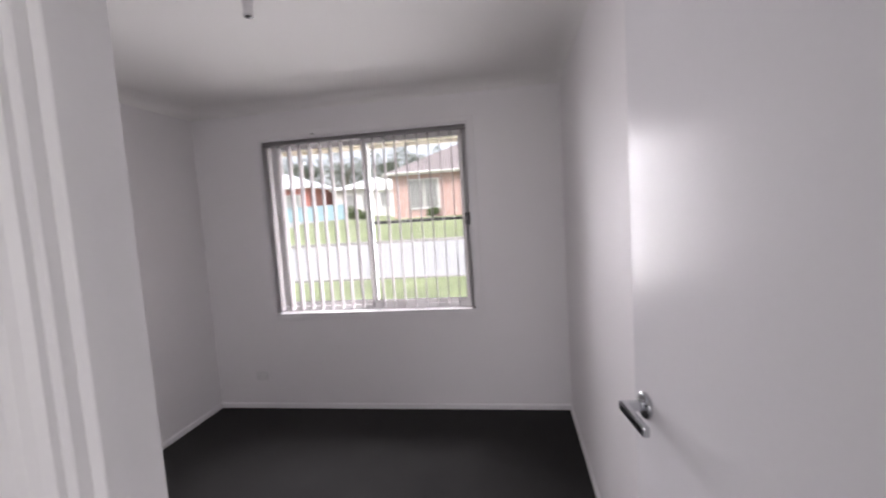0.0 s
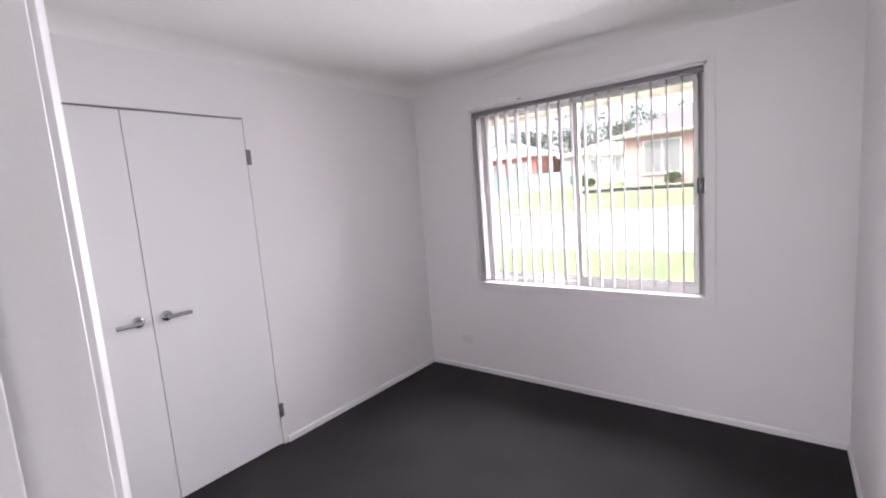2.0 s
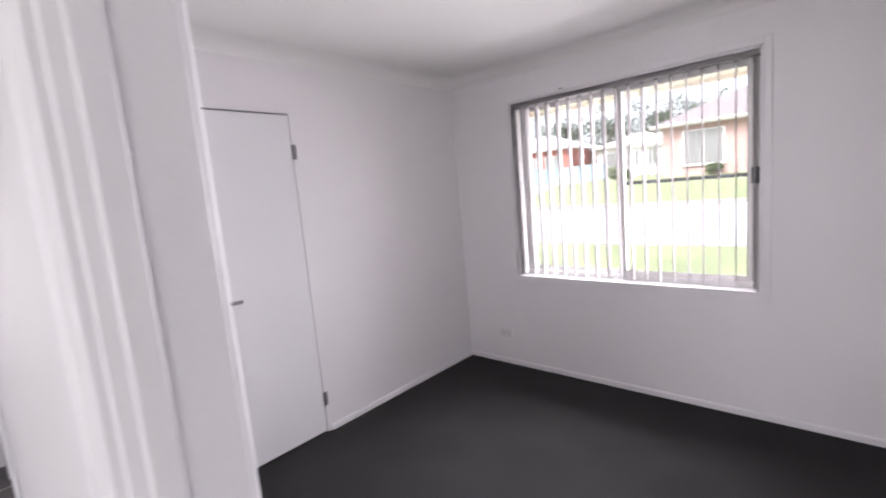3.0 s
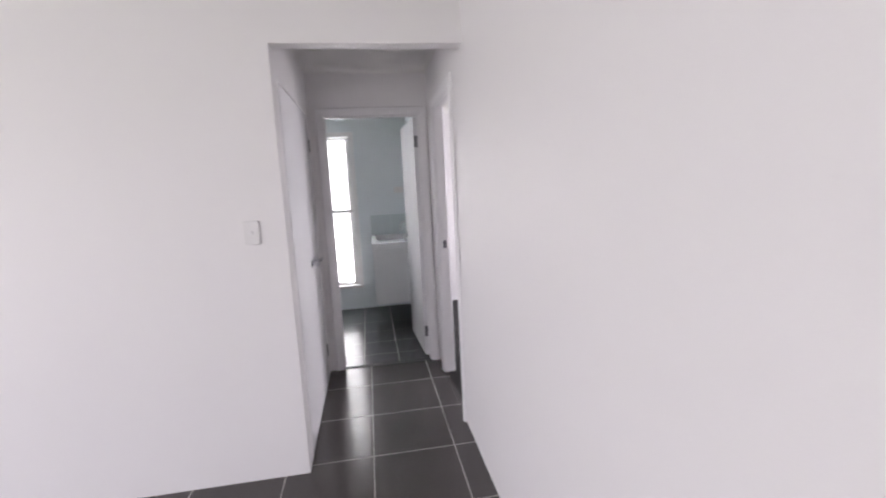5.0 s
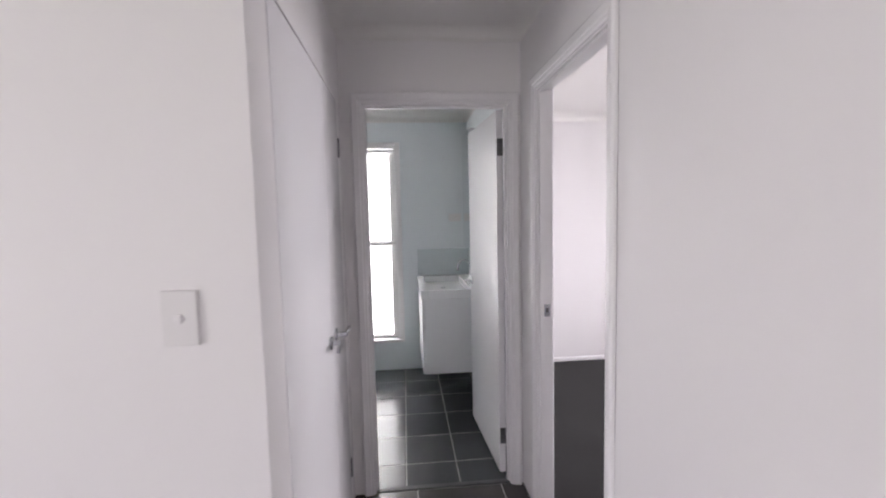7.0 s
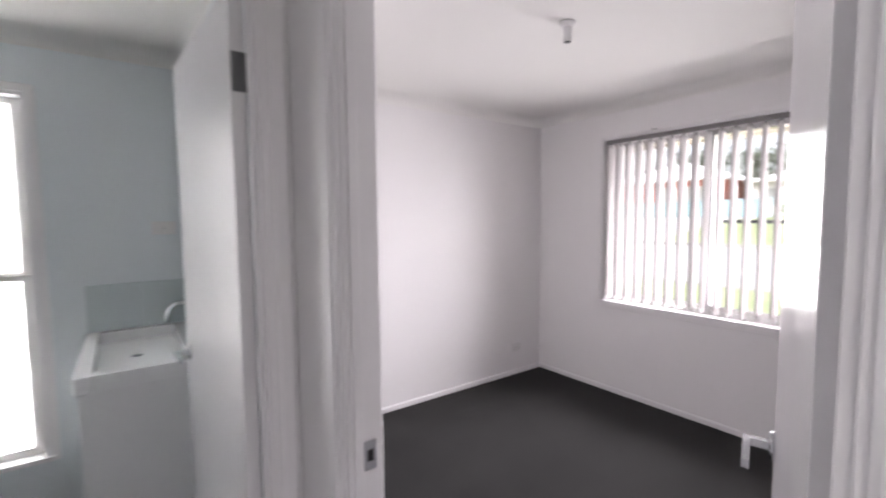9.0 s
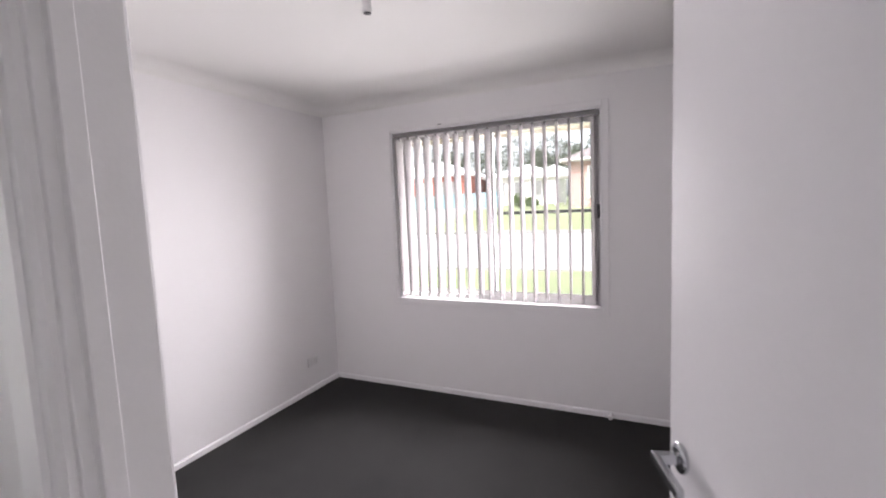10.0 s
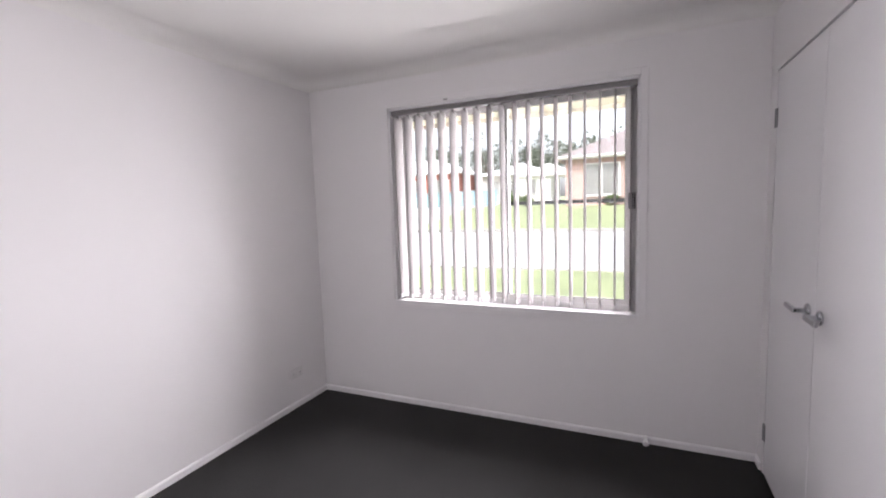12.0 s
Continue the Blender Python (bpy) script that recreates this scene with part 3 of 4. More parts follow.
# ---------------- windows ----------------
def slider(name, x0, x1, z0, z1, label, blind_label, slat_turn):
    """Aluminium sliding window with a timber reveal and plain trim; the east sash has an insect screen with a mid rail."""
    y = ROOM_Y1
    th = thing(name, (x0, y, z0), label, "window", "bedroom windows", kind="structure")
    th_inv = Matrix.Translation((-x0, -y, -z0))

    def put(nm, bm, m, parent=None, lab=""):
        bm.transform(th_inv)
        return part(nm, bm, m, parent or th, lab)

    # reveal lining
    bm = B()
    box(bm, x0 - 0.001, x0 + 0.014, y - 0.004, y + 0.11, z0, z1)
    box(bm, x1 - 0.014, x1 + 0.001, y - 0.004, y + 0.11, z0, z1)
    box(bm, x0, x1, y - 0.004, y + 0.11, z1 - 0.014, z1 + 0.001)
    put("reveal", bm, TRIM)
    put("window_sill", box(B(), x0 - 0.004, x1 + 0.004, y - 0.014, y + 0.11, z0 - 0.006, z0 + 0.014, 0.003, 2), TRIM)
    # flat trim on the wall
    bm = B()
    w, d = 0.042, 0.010
    box(bm, x0 - w, x0 - 0.002, y - d, y + 0.001, z0 - w, z1 + w, 0.002)
    box(bm, x1 + 0.002, x1 + w, y - d, y + 0.001, z0 - w, z1 + w, 0.002)
    box(bm, x0 - 0.002, x1 + 0.002, y - d, y + 0.001, z1 + 0.002, z1 + w, 0.002)
    box(bm, x0 - 0.004, x1 + 0.004, y - d, y + 0.001, z0 - w, z0 - 0.006, 0.002)
    put("trim", bm, WALL)
    # outer frame
    f0, f1 = y + 0.075, y + 0.135
    bm = B()
    box(bm, x0 + 0.012, x0 + 0.040, f0, f1, z0 + 0.01, z1 - 0.012, 0.002)
    box(bm, x1 - 0.040, x1 - 0.012, f0, f1, z0 + 0.01, z1 - 0.012, 0.002)
    box(bm, x0 + 0.040, x1 - 0.040, f0, f1, z1 - 0.045, z1 - 0.012, 0.002)
    box(bm, x0 + 0.040, x1 - 0.040, f0, f1, z0 + 0.010, z0 + 0.050, 0.002)
    put("window_frame", bm, ALU)
    mid = (x0 + x1) / 2
    for side, (a, b), yy in ((0, (x0 + 0.040, mid + 0.022), y + 0.112), (1, (mid - 0.022, x1 - 0.040), y + 0.088)):
        bm = B()
        s = 0.030
        zb, zt = z0 + 0.050, z1 - 0.045
        box(bm, a, a + s + 0.008, yy - 0.011, yy + 0.011, zb, zt, 0.002)
        box(bm, b - s - 0.008, b, yy - 0.011, yy + 0.011, zb, zt, 0.002)
        box(bm, a + s + 0.008, b - s - 0.008, yy - 0.011, yy + 0.011, zb, zb + s, 0.002)
        box(bm, a + s + 0.008, b - s - 0.008, yy - 0.011, yy + 0.011, zt - s, zt, 0.002)
        sash = put("sash", bm, ALU)
        bm = B()
        box(bm, a + s, b - s, yy - 0.002, yy + 0.002, zb + s - 0.005, zt - s + 0.005)
        bm.transform(th_inv)
        pane = part("pane", bm, GLASS, sash, "clear glass pane")
        pane.visible_shadow = False
        # dark glazing seals
        bm = B()
        for e0, e1 in ((a + s + 0.008, a + s + 0.012), (b - s - 0.012, b - s - 0.008)):
            box(bm, e0, e1, yy - 0.008, yy + 0.008, zb + s, zt - s)
        box(bm, a + s + 0.012, b - s - 0.012, yy - 0.008, yy + 0.008, zb + s, zb + s + 0.004)
        box(bm, a + s + 0.012, b - s - 0.012, yy - 0.008, yy + 0.008, zt - s - 0.004, zt - s)
        bm.transform(th_inv)
        part("seal", bm, GAP, sash)
    # screen mid rail and the lock
    put("screen_rail", box(B(), mid + 0.02, x1 - 0.045, y + 0.124, y + 0.136, 1.436, 1.460, 0.002), BLACK)
    lock = put("lock", box(B(), x1 - 0.060, x1 - 0.022, y + 0.058, y + 0.078, 1.395, 1.490, 0.006, 2), BLACK, None, "black sash lock")
    bm = box(B(), x1 - 0.050, x1 - 0.036, y + 0.050, y + 0.060, 1.425, 1.455, 0.003, 2)
    bm.transform(th_inv)
    part("thumb_turn", bm, CHROME, lock)

    # vertical blind
    bl = thing("vertical_blind", (x0, y, z1), blind_label, "blind", "vertical blinds")
    inv = Matrix.Translation((-x0, -y, -z1))
    bm = B()
    box(bm, x0 + 0.016, x1 - 0.016, y + 0.012, y + 0.052, z1 - 0.046, z1 - 0.015, 0.003)
    bm.transform(inv)
    part("headrail", bm, RAIL, bl, "grey aluminium headrail")
    count = 19
    step = (x1 - x0 - 0.10) / (count - 1)
    top, bottom = z1 - 0.062, z0 + 0.030
    slat_bm = B()
    nseg, wid = 6, 0.089
    cols = []
    for k in range(nseg + 1):
        u = k / nseg - 0.5
        cols.append((0.006 * (1 - 4 * u * u), u * wid))
    front = [[slat_bm.verts.new((c[0], c[1], z)) for c in cols] for z in (bottom - z1, top - z1)]
    rear = [[slat_bm.verts.new((c[0] + 0.0012, c[1], z)) for c in cols] for z in (bottom - z1, top - z1)]
    for k in range(nseg):
        slat_bm.faces.new((front[0][k], front[0][k + 1], front[1][k + 1], front[1][k])).smooth = True
        slat_bm.faces.new((rear[0][k + 1], rear[0][k], rear[1][k], rear[1][k + 1])).smooth = True
    slat_bm.faces.new((front[0][0], front[1][0], rear[1][0], rear[0][0]))
    slat_bm.faces.new((front[0][-1], rear[0][-1], rear[1][-1], front[1][-1]))
    slat = mesh_of("slat", slat_bm, BLIND)
    clip_bm = B()
    box(clip_bm, -0.004, 0.008, -0.010, 0.010, top - z1 - 0.012, top - z1 + 0.016, 0.001)
    clip = mesh_of("carrier", clip_bm, RAIL)
    weight_bm = B()
    box(weight_bm, -0.0015, 0.0065, -0.040, 0.040, bottom - z1, bottom - z1 + 0.030, 0.001)
    weight = mesh_of("hem_weight", weight_bm, PLASTIC)
    rnd = random.Random(int(abs(x0) * 1000))
    for k in range(count):
        m = Matrix.Translation((0.05 + k * step, 0.040, 0)) @ Matrix.Rotation(radians(slat_turn[0] + (slat_turn[1] - slat_turn[0]) * k / (count - 1) + rnd.uniform(-2, 2)), 4, "Z")
        s = new("slat", slat)
        s.parent, s.matrix_local = bl, m
        for nm, me in (("carrier", clip), ("hem_weight", weight)):
            o = new(nm, me)
            o.parent = s
    # fixing clip on the wall above the reveal
    bm = box(B(), x0 + 0.43, x0 + 0.46, y - 0.013, y + 0.001, z1 + 0.010, z1 + 0.018, 0.002)
    bm.transform(inv)
    part("bracket", bm, RAIL, bl)
    # control chain
    bm = B()
    tube(bm, [(x1 - 0.030, y + 0.03, z1 - 0.05), (x1 - 0.031, y + 0.03, z1 - 0.6), (x1 - 0.030, y + 0.03, z0 + 0.25)], 0.0016, 6)
    tube(bm, [(x1 - 0.042, y + 0.034, z1 - 0.05), (x1 - 0.041, y + 0.034, z1 - 0.6), (x1 - 0.036, y + 0.03, z0 + 0.25)], 0.0016, 6)
    bm.transform(inv)
    part("chain", bm, PLASTIC, bl)


slider("window_1", *A_WIN, "pale aluminium sliding window in a white reveal", "open white vertical blind in the first bedroom window", (5.0, 8.0))
slider("window_2", *B_WIN, "pale aluminium sliding window in a white reveal", "half-turned white vertical blind in the second bedroom window", (-18.0, 0.0))


def bath_window():
    y0, y1, z0, z1 = T_WIN
    x = BATH_X0
    th = thing("window_3", (0, 0, 0), "tall frosted two-sash bathroom window", "window", kind="structure")
    bm = B()
    box(bm, x - 0.10, x + 0.012, y0 - 0.001, y0 + 0.016, z0, z1)
    box(bm, x - 0.10, x + 0.012, y1 - 0.016, y1 + 0.001, z0, z1)
    box(bm, x - 0.10, x + 0.012, y0 + 0.016, y1 - 0.016, z1 - 0.016, z1 + 0.001)
    part("reveal", bm, TRIM, th)
    part("window_sill", box(B(), x - 0.10, x + 0.026, y0 - 0.02, y1 + 0.02, z0 - 0.012, z0 + 0.014, 0.003, 2), TRIM, th)
    bm = B()
    box(bm, x + 0.006, x + 0.016, y0 - 0.040, y0 - 0.001, z0 - 0.012, z1 + 0.04, 0.002)
    box(bm, x + 0.006, x + 0.016, y1 + 0.001, y1 + 0.040, z0 - 0.012, z1 + 0.04, 0.002)
    box(bm, x + 0.006, x + 0.016, y0 - 0.001, y1 + 0.001, z1 + 0.001, z1 + 0.04, 0.002)
    part("trim", bm, TRIM, th)
    zm = 1.215
    for a, b, xx in ((z0 + 0.014, zm + 0.012, x - 0.062), (zm - 0.012, z1 - 0.016, x - 0.085)):
        bm = B()
        s = 0.050
        box(bm, xx - 0.012, xx + 0.012, y0 + 0.016, y0 + 0.016 + s, a, b, 0.002)
        box(bm, xx - 0.012, xx + 0.012, y1 - 0.016 - s, y1 - 0.016, a, b, 0.002)
        box(bm, xx - 0.012, xx + 0.012, y0 + 0.016 + s, y1 - 0.016 - s, a, a + 0.036, 0.002)
        box(bm, xx - 0.012, xx + 0.012, y0 + 0.016 + s, y1 - 0.016 - s, b - 0.030, b, 0.002)
        sash = part("sash", bm, ALU, th)
        part("pane", box(B(), xx - 0.003, xx + 0.003, y0 + 0.04, y1 - 0.04, a + 0.02, b - 0.02), FROST, sash, "frosted glass pane")
    lock = part("catch", box(B(), x - 0.05, x - 0.03, -0.150, -0.115, zm + 0.010, zm + 0.030, 0.004, 2), BLACK, th, "black sash catch")
    part("tongue", box(B(), x - 0.052, x - 0.036, -0.165, -0.10, zm + 0.008, zm + 0.014, 0.002), BLACK, lock)


bath_window()


# ---------------- fittings ----------------
def wall_plate(name, place, turn, wide, high, label, category, sockets):
    """A cover plate on a wall; its own -y faces the room."""
    th = thing(name, place, label, category, "", turn)
    part("plate", box(B(), -wide / 2, wide / 2, -0.009, 0.001, -high / 2, high / 2, 0.003, 2), PLASTIC, th)
    if sockets == 0:
        bm = B()
        lathe(bm, [(0.010, -0.009), (0.010, -0.0105), (0.0085, -0.0105)][::-1], (0, 0, 0), "y", 24)
        part("bezel", bm, TRIM, th)
        part("rocker", box(B(), -0.0055, 0.0055, -0.0135, -0.009, -0.009, 0.009, 0.0015, 2), PLASTIC, th)
    for k in range(sockets):
        cx = (k - (sockets - 1) / 2) * 0.055
        # black blocks colour in the shade of the uncut pin slots
        bm = B()
        for dx, dz, tilt in ((-0.007, 0.004, 30), (0.007, 0.004, -30), (0.0, -0.012, 0)):
            mm = Matrix.Translation((cx + dx, -0.0093, dz - 0.006)) @ Matrix.Rotation(radians(tilt), 4, "Y") @ Matrix.Diagonal((0.002, 0.001, 0.008, 1))
            bmesh.ops.create_cube(bm, size=1, matrix=mm)
        part("pin_slot", bm, BLACK, th)
        part("rocker", box(B(), cx - 0.005, cx + 0.005, -0.013, -0.009, 0.014, 0.026, 0.0015, 2), PLASTIC, th)
    return th


wall_plate("light_switch", (W_X, -0.245, 1.298), 90, 0.073, 0.116, "white light switch plate on the living room wall", "light switch", 0)
wall_plate("light_switch", (W_X, -1.545, 1.308), 90, 0.073, 0.116, "white light switch plate near the wall's open end", "light switch", 0)
wall_plate("power_outlet", (-1.65, ROOM_Y1, 0.268), 0, 0.116, 0.073, "white double power outlet low on the window wall", "power outlet", 2)
wall_plate("power_outlet", (B_X0, 3.487, 0.256), 90, 0.116, 0.073, "white double power outlet low on the side wall", "power outlet", 2)
wall_plate("power_outlet", (BATH_X0 + 0.006, 0.70, 1.45), 90, 0.116, 0.073, "white power outlet beside the bathroom mirror", "power outlet", 1)


def batten_holder(x, y, label):
    th = thing("lamp_holder", (x, y, CEILING), label, "lamp holder", "bare lamp holders")
    part("ceiling_rose", lathe(B(), [(0.028, 0.0), (0.037, -0.001), (0.039, -0.007), (0.034, -0.016), (0.022, -0.021)]), PLASTIC, th)
    s = part("socket", lathe(B(), [(0.023, -0.020), (0.023, -0.038), (0.019, -0.044), (0.019, -0.078), (0.0215, -0.080), (0.0215, -0.090), (0.017, -0.091)]), PLASTIC, th)
    # a black disc closes the socket and stands for the shade inside
    part("opening", lathe(B(), [(0.0165, -0.0905), (0.0165, -0.0925), (0.003, -0.0925)]), BLACK, s, "black disc for the shade in the empty bulb opening")


batten_holder(-0.585, 2.30, "white bare batten lamp holder without a bulb")
batten_holder(-3.911, 2.278, "white bare batten lamp holder without a bulb")

# door stop on the second bedroom's skirting
stop = thing("door_stop", (-3.085, ROOM_Y1 - 0.012, 0.034), "small white door stop screwed to the skirting", "door stop")
part("stem", lathe(B(), [(0.016, 0.0), (0.016, -0.004), (0.010, -0.008), (0.010, -0.052)][::-1], axis="y", sides=20), PLASTIC, stop)
part("buffer", lathe(B(), [(0.013, -0.050), (0.0165, -0.054), (0.0165, -0.068), (0.012, -0.074)][::-1], axis="y", sides=20), PLASTIC, stop)

# ceiling access hatch in the passage
hatch = thing("ceiling_hatch", (-2.80, 0.365, CEILING), "white square roof access hatch in the passage ceiling", "hatch")
bm = B()
for a in ((-0.30, 0.30, -0.30, -0.262), (-0.30, 0.30, 0.262, 0.30), (-0.30, -0.262, -0.262, 0.262), (0.262, 0.30, -0.262, 0.262)):
    box(bm, *a, -0.014, 0.0, 0.003)
part("frame", bm, TRIM, hatch)
part("panel", box(B(), -0.258, 0.258, -0.258, 0.258, -0.006, 0.0, 0.001), CEIL, hatch)

# bathroom threshold strip
setting("threshold_1", box(B(), BD_X - 0.040, BD_X - 0.004, BATH_DOOR[0], BATH_DOOR[1], -0.002, 0.006, 0.003), METALSTRIP, "dark metal strip across the bathroom doorway", "threshold")


def vanity():
    x0, x1, y0, y1 = BATH_X0 + 0.008, -4.62, 0.335, HALL_Y1 - 0.008
    v = thing("vanity_cabinet", (x0, y0, 0.24), "white wall-hung bathroom vanity cabinet", "vanity")
    inv = Matrix.Translation((-x0, -y0, -0.24))

    def put(nm, bm, m, parent, lab=""):
        bm.transform(inv)
        return part(nm, bm, m, parent, lab)

    put("body", box(B(), x0, x1 - 0.012, y0 + 0.022, y1, 0.24, 0.835, 0.002), CABINET, v)
    xm = (x0 + x1) / 2
    for a, b in ((x0 + 0.002, xm - 0.0015), (xm + 0.0015, x1 - 0.014)):
        d = put("door", box(B(), a, b, y0 + 0.002, y0 + 0.021, 0.243, 0.831, 0.002), CABINET, v)
    b = thing("basin", (x0, y0, 0.835), "white ceramic basin top on the vanity", "basin")
    binv = Matrix.Translation((-x0, -y0, -0.835))
    bm = B()
    t, zt = 0.05, 0.905
    box(bm, x0, x1, y0 - 0.008, y0 + t, 0.836, zt, 0.006, 2)
    box(bm, x0, x1, y1 - 0.11, y1, 0.836, zt, 0.006, 2)
    box(bm, x0, x0 + t, y0 + t, y1 - 0.11, 0.836, zt, 0.004, 2)
    box(bm, x1 - t, x1, y0 + t, y1 - 0.11, 0.836, zt, 0.004, 2)
    box(bm, x0 + t, x1 - t, y0 + t, y1 - 0.11, 0.836, 0.850)
    bm.transform(binv)
    part("bowl", bm, CERAMIC, b)
    bm = lathe(B(), [(0.022, 0.849), (0.022, 0.854), (0.006, 0.854)], (xm, y0 + 0.2, 0))
    bm.transform(binv)
    part("waste", bm, CHROME, b)
    tap = thing("basin_tap", (xm + 0.06, y1 - 0.055, 0.905), "chrome gooseneck basin tap", "tap")
    part("base", lathe(B(), [(0.026, 0.0), (0.026, 0.006), (0.018, 0.012), (0.016, 0.06), (0.012, 0.066)], sides=24), CHROME, tap)
    pts = [(0, 0, 0.06), (0, 0, 0.13)] + [(0, -0.055 + 0.055 * math.cos(a), 0.13 + 0.06 * math.sin(a)) for a in [radians(k * 18) for k in range(1, 10)]] + [(0, -0.110, 0.12), (0, -0.110, 0.10)]
    part("spout", tube(B(), pts, 0.010, 14), CHROME, tap)
    part("handle", tube(B(), [(0.012, 0, 0.04), (0.05, -0.005, 0.05), (0.075, -0.01, 0.075)], [0.008, 0.006, 0.005], 12), CHROME, tap)
    # splashback tiles on both walls
    sp = thing("splashback", (BATH_X0, HALL_Y1, 0.91), "grey-green glazed tile splashback round the basin", "splashback", kind="structure")
    w = (y1 - y0) / 2
    for k in range(2):
        o = part("tile", box(B(), 0.006, 0.013, -0.008 - (k + 1) * w + 0.001, -0.008 - k * w - 0.001, 0.0, 0.245, 0.0015), SPLASH, sp)
    for k in range(3):
        part("tile", box(B(), 0.014 + k * 0.27, 0.282 + k * 0.27, -0.013, -0.006, 0.0, 0.245, 0.0015), SPLASH, sp)
    # mirror cabinet on the north wall
    mc = thing("mirror_cabinet", (x0 + 0.04, HALL_Y1 - 0.006, 1.17), "shallow mirrored cabinet above the basin", "mirror")
    part("body", box(B(), 0, 0.46, -0.050, 0, 0, 1.02, 0.002), CABINET, mc)
    part("mirror", box(B(), 0.003, 0.457, -0.057, -0.051, 0.003, 1.017, 0.001), MIRROR, mc, "mirror glass door")


vanity()

# bathroom ceiling light
cl = thing("ceiling_light", (BATH_LAMP[0], BATH_LAMP[1], CEILING), "round chrome-rimmed bathroom ceiling light, switched off", "ceiling light")
part("base", lathe(B(), [(0.12, 0.0), (0.15, -0.004), (0.155, -0.022), (0.142, -0.034), (0.12, -0.036)]), CHROME, cl, "chrome rim")
part("diffuser", lathe(B(), [(0.136, -0.030), (0.13, -0.045), (0.10, -0.066), (0.05, -0.078), (0.004, -0.08)]), PLASTIC, cl)

# ---------------- outside ----------------
GROUND = [(-400, -0.36), (-6, -0.36), (4.0, -0.34), (12.4, -0.30), (12.6, -0.32), (19.9, 0.16), (20.1, 0.30), (29.4, 1.15), (45, 1.25), (90, 2.0), (600, 8.0)]


def ground_z(y):
    for (ya, za), (yb, zb) in zip(GROUND, GROUND[1:]):
        if ya <= y <= yb:
            return za + (zb - za) * (y - ya) / (yb - ya)
    return GROUND[-1][1]


bm = B()
rows_y = sorted({g[0] for g in GROUND} | {5, 7, 9, 11, 22, 24, 26, 28, 34, 40, 60})
cols_x = [-500, -200, -100, -60, -40, -30, -20, -10, 0, 10, 20, 40, 80, 200, 500]
grid = [[bm.verts.new((x, y, ground_z(y))) for x in cols_x] for y in rows_y]
for r0, r1 in zip(grid, grid[1:]):
    for k in range(len(cols_x) - 1):
        bm.faces.new((r0[k], r0[k + 1], r1[k + 1], r1[k]))
setting("ground", bm, GRASS, "bright green mown lawn rising beyond the street", "lawn")


def strip(name, x0, x1, ys, lift, material, label, category, side=0.0):
    bm = B()
    prev = None
    for y in ys:
        cur = (bm.verts.new((x0 + side * (y - ys[0]), y, ground_z(y) + lift)), bm.verts.new((x1 + side * (y - ys[0]), y, ground_z(y) + lift)))
        if prev:
            bm.faces.new((prev[0], prev[1], cur[1], cur[0]))
        prev = cur
    return setting(name, bm, material, label, category)


strip("road", -200, 200, [12.62, 15, 17.5, 19.88], 0.02, ROAD, "pale worn street between the two lawns", "road")
strip("driveway", -19.0, -13.0, [20.1, 24, 29.4, 34, 39, 41.5], 0.03, ROAD, "pale concrete driveway beside the fence", "driveway", -0.10)
for y, z0, z1 in ((12.45, -0.36, -0.26), (19.90, 0.14, 0.32)):
    bm = box(B(), -200, 200, y, y + 0.16, z0, z1, 0.02)
    tagged(part("kerb", bm, KERB), "grey concrete street kerb", "kerb", "kerbs", "structure")

# own eaves over the bedroom windows
bm = box(B(), -6.1, 4.0, 4.06, 4.62, 2.150, 2.170)
setting("soffit", bm, SOFFIT, "cream sheet soffit under the eaves outside the windows", "soffit")
bm = box(B(), -6.1, 4.0, 4.60, 4.63, 2.115, 2.40, 0.004)
setting("fascia", bm, SOFFIT, "cream painted fascia board along the eaves", "fascia")
bm = B()
v = [bm.verts.new(p) for p in ((-6.2, -5.2, 2.45), (4.1, -5.2, 2.45), (4.1, 4.64, 2.42), (-6.2, 4.64, 2.42), (-6.2, -0.3, 4.2), (4.1, -0.3, 4.2))]
for f in ((0, 1, 5, 4), (3, 4, 5, 2), (0, 4, 3), (1, 2, 5)):
    bm.faces.new([v[i] for i in f])
setting("roof", bm, ROOFTILE, "grey roof of the house over the ceiling", "roof")


def hip_roof(bm, x0, x1, y0, y1, eave, rise, over=0.5):
    x0, x1, y0, y1 = x0 - over, x1 + over, y0 - over, y1 + over
    half = (y1 - y0) / 2
    ym = (y0 + y1) / 2
    top = eave + rise
    rx0, rx1 = x0 + half, x1 - half
    low = [bm.verts.new(p) for p in ((x0, y0, eave), (x1, y0, eave), (x1, y1, eave), (x0, y1, eave))]
    up = [bm.verts.new((rx0, ym, top)), bm.verts.new((rx1, ym, top))]
    bm.faces.new((low[0], low[1], up[1], up[0]))
    bm.faces.new((low[1], low[2], up[1]))
    bm.faces.new((low[2], low[3], up[0], up[1]))
    bm.faces.new((low[3], low[0], up[0]))
    bm.faces.new(low[::-1])
    # tile courses as thin raised strips on the street side
    n = 16
    for k in range(n):
        a = k / n
        ax0, ax1, ay, az = x0 + (rx0 - x0) * a, x1 + (rx1 - x1) * a, y0 + (ym - y0) * a, eave + rise * a
        q = [bm.verts.new((ax0 + 0.05, ay - 0.01, az + 0.01)), bm.verts.new((ax1 - 0.05, ay - 0.01, az + 0.01)), bm.verts.new((ax1 - 0.05, ay + 0.02, az + 0.06)), bm.verts.new((ax0 + 0.05, ay + 0.02, az + 0.06))]
        bm.faces.new(q)
    return bm


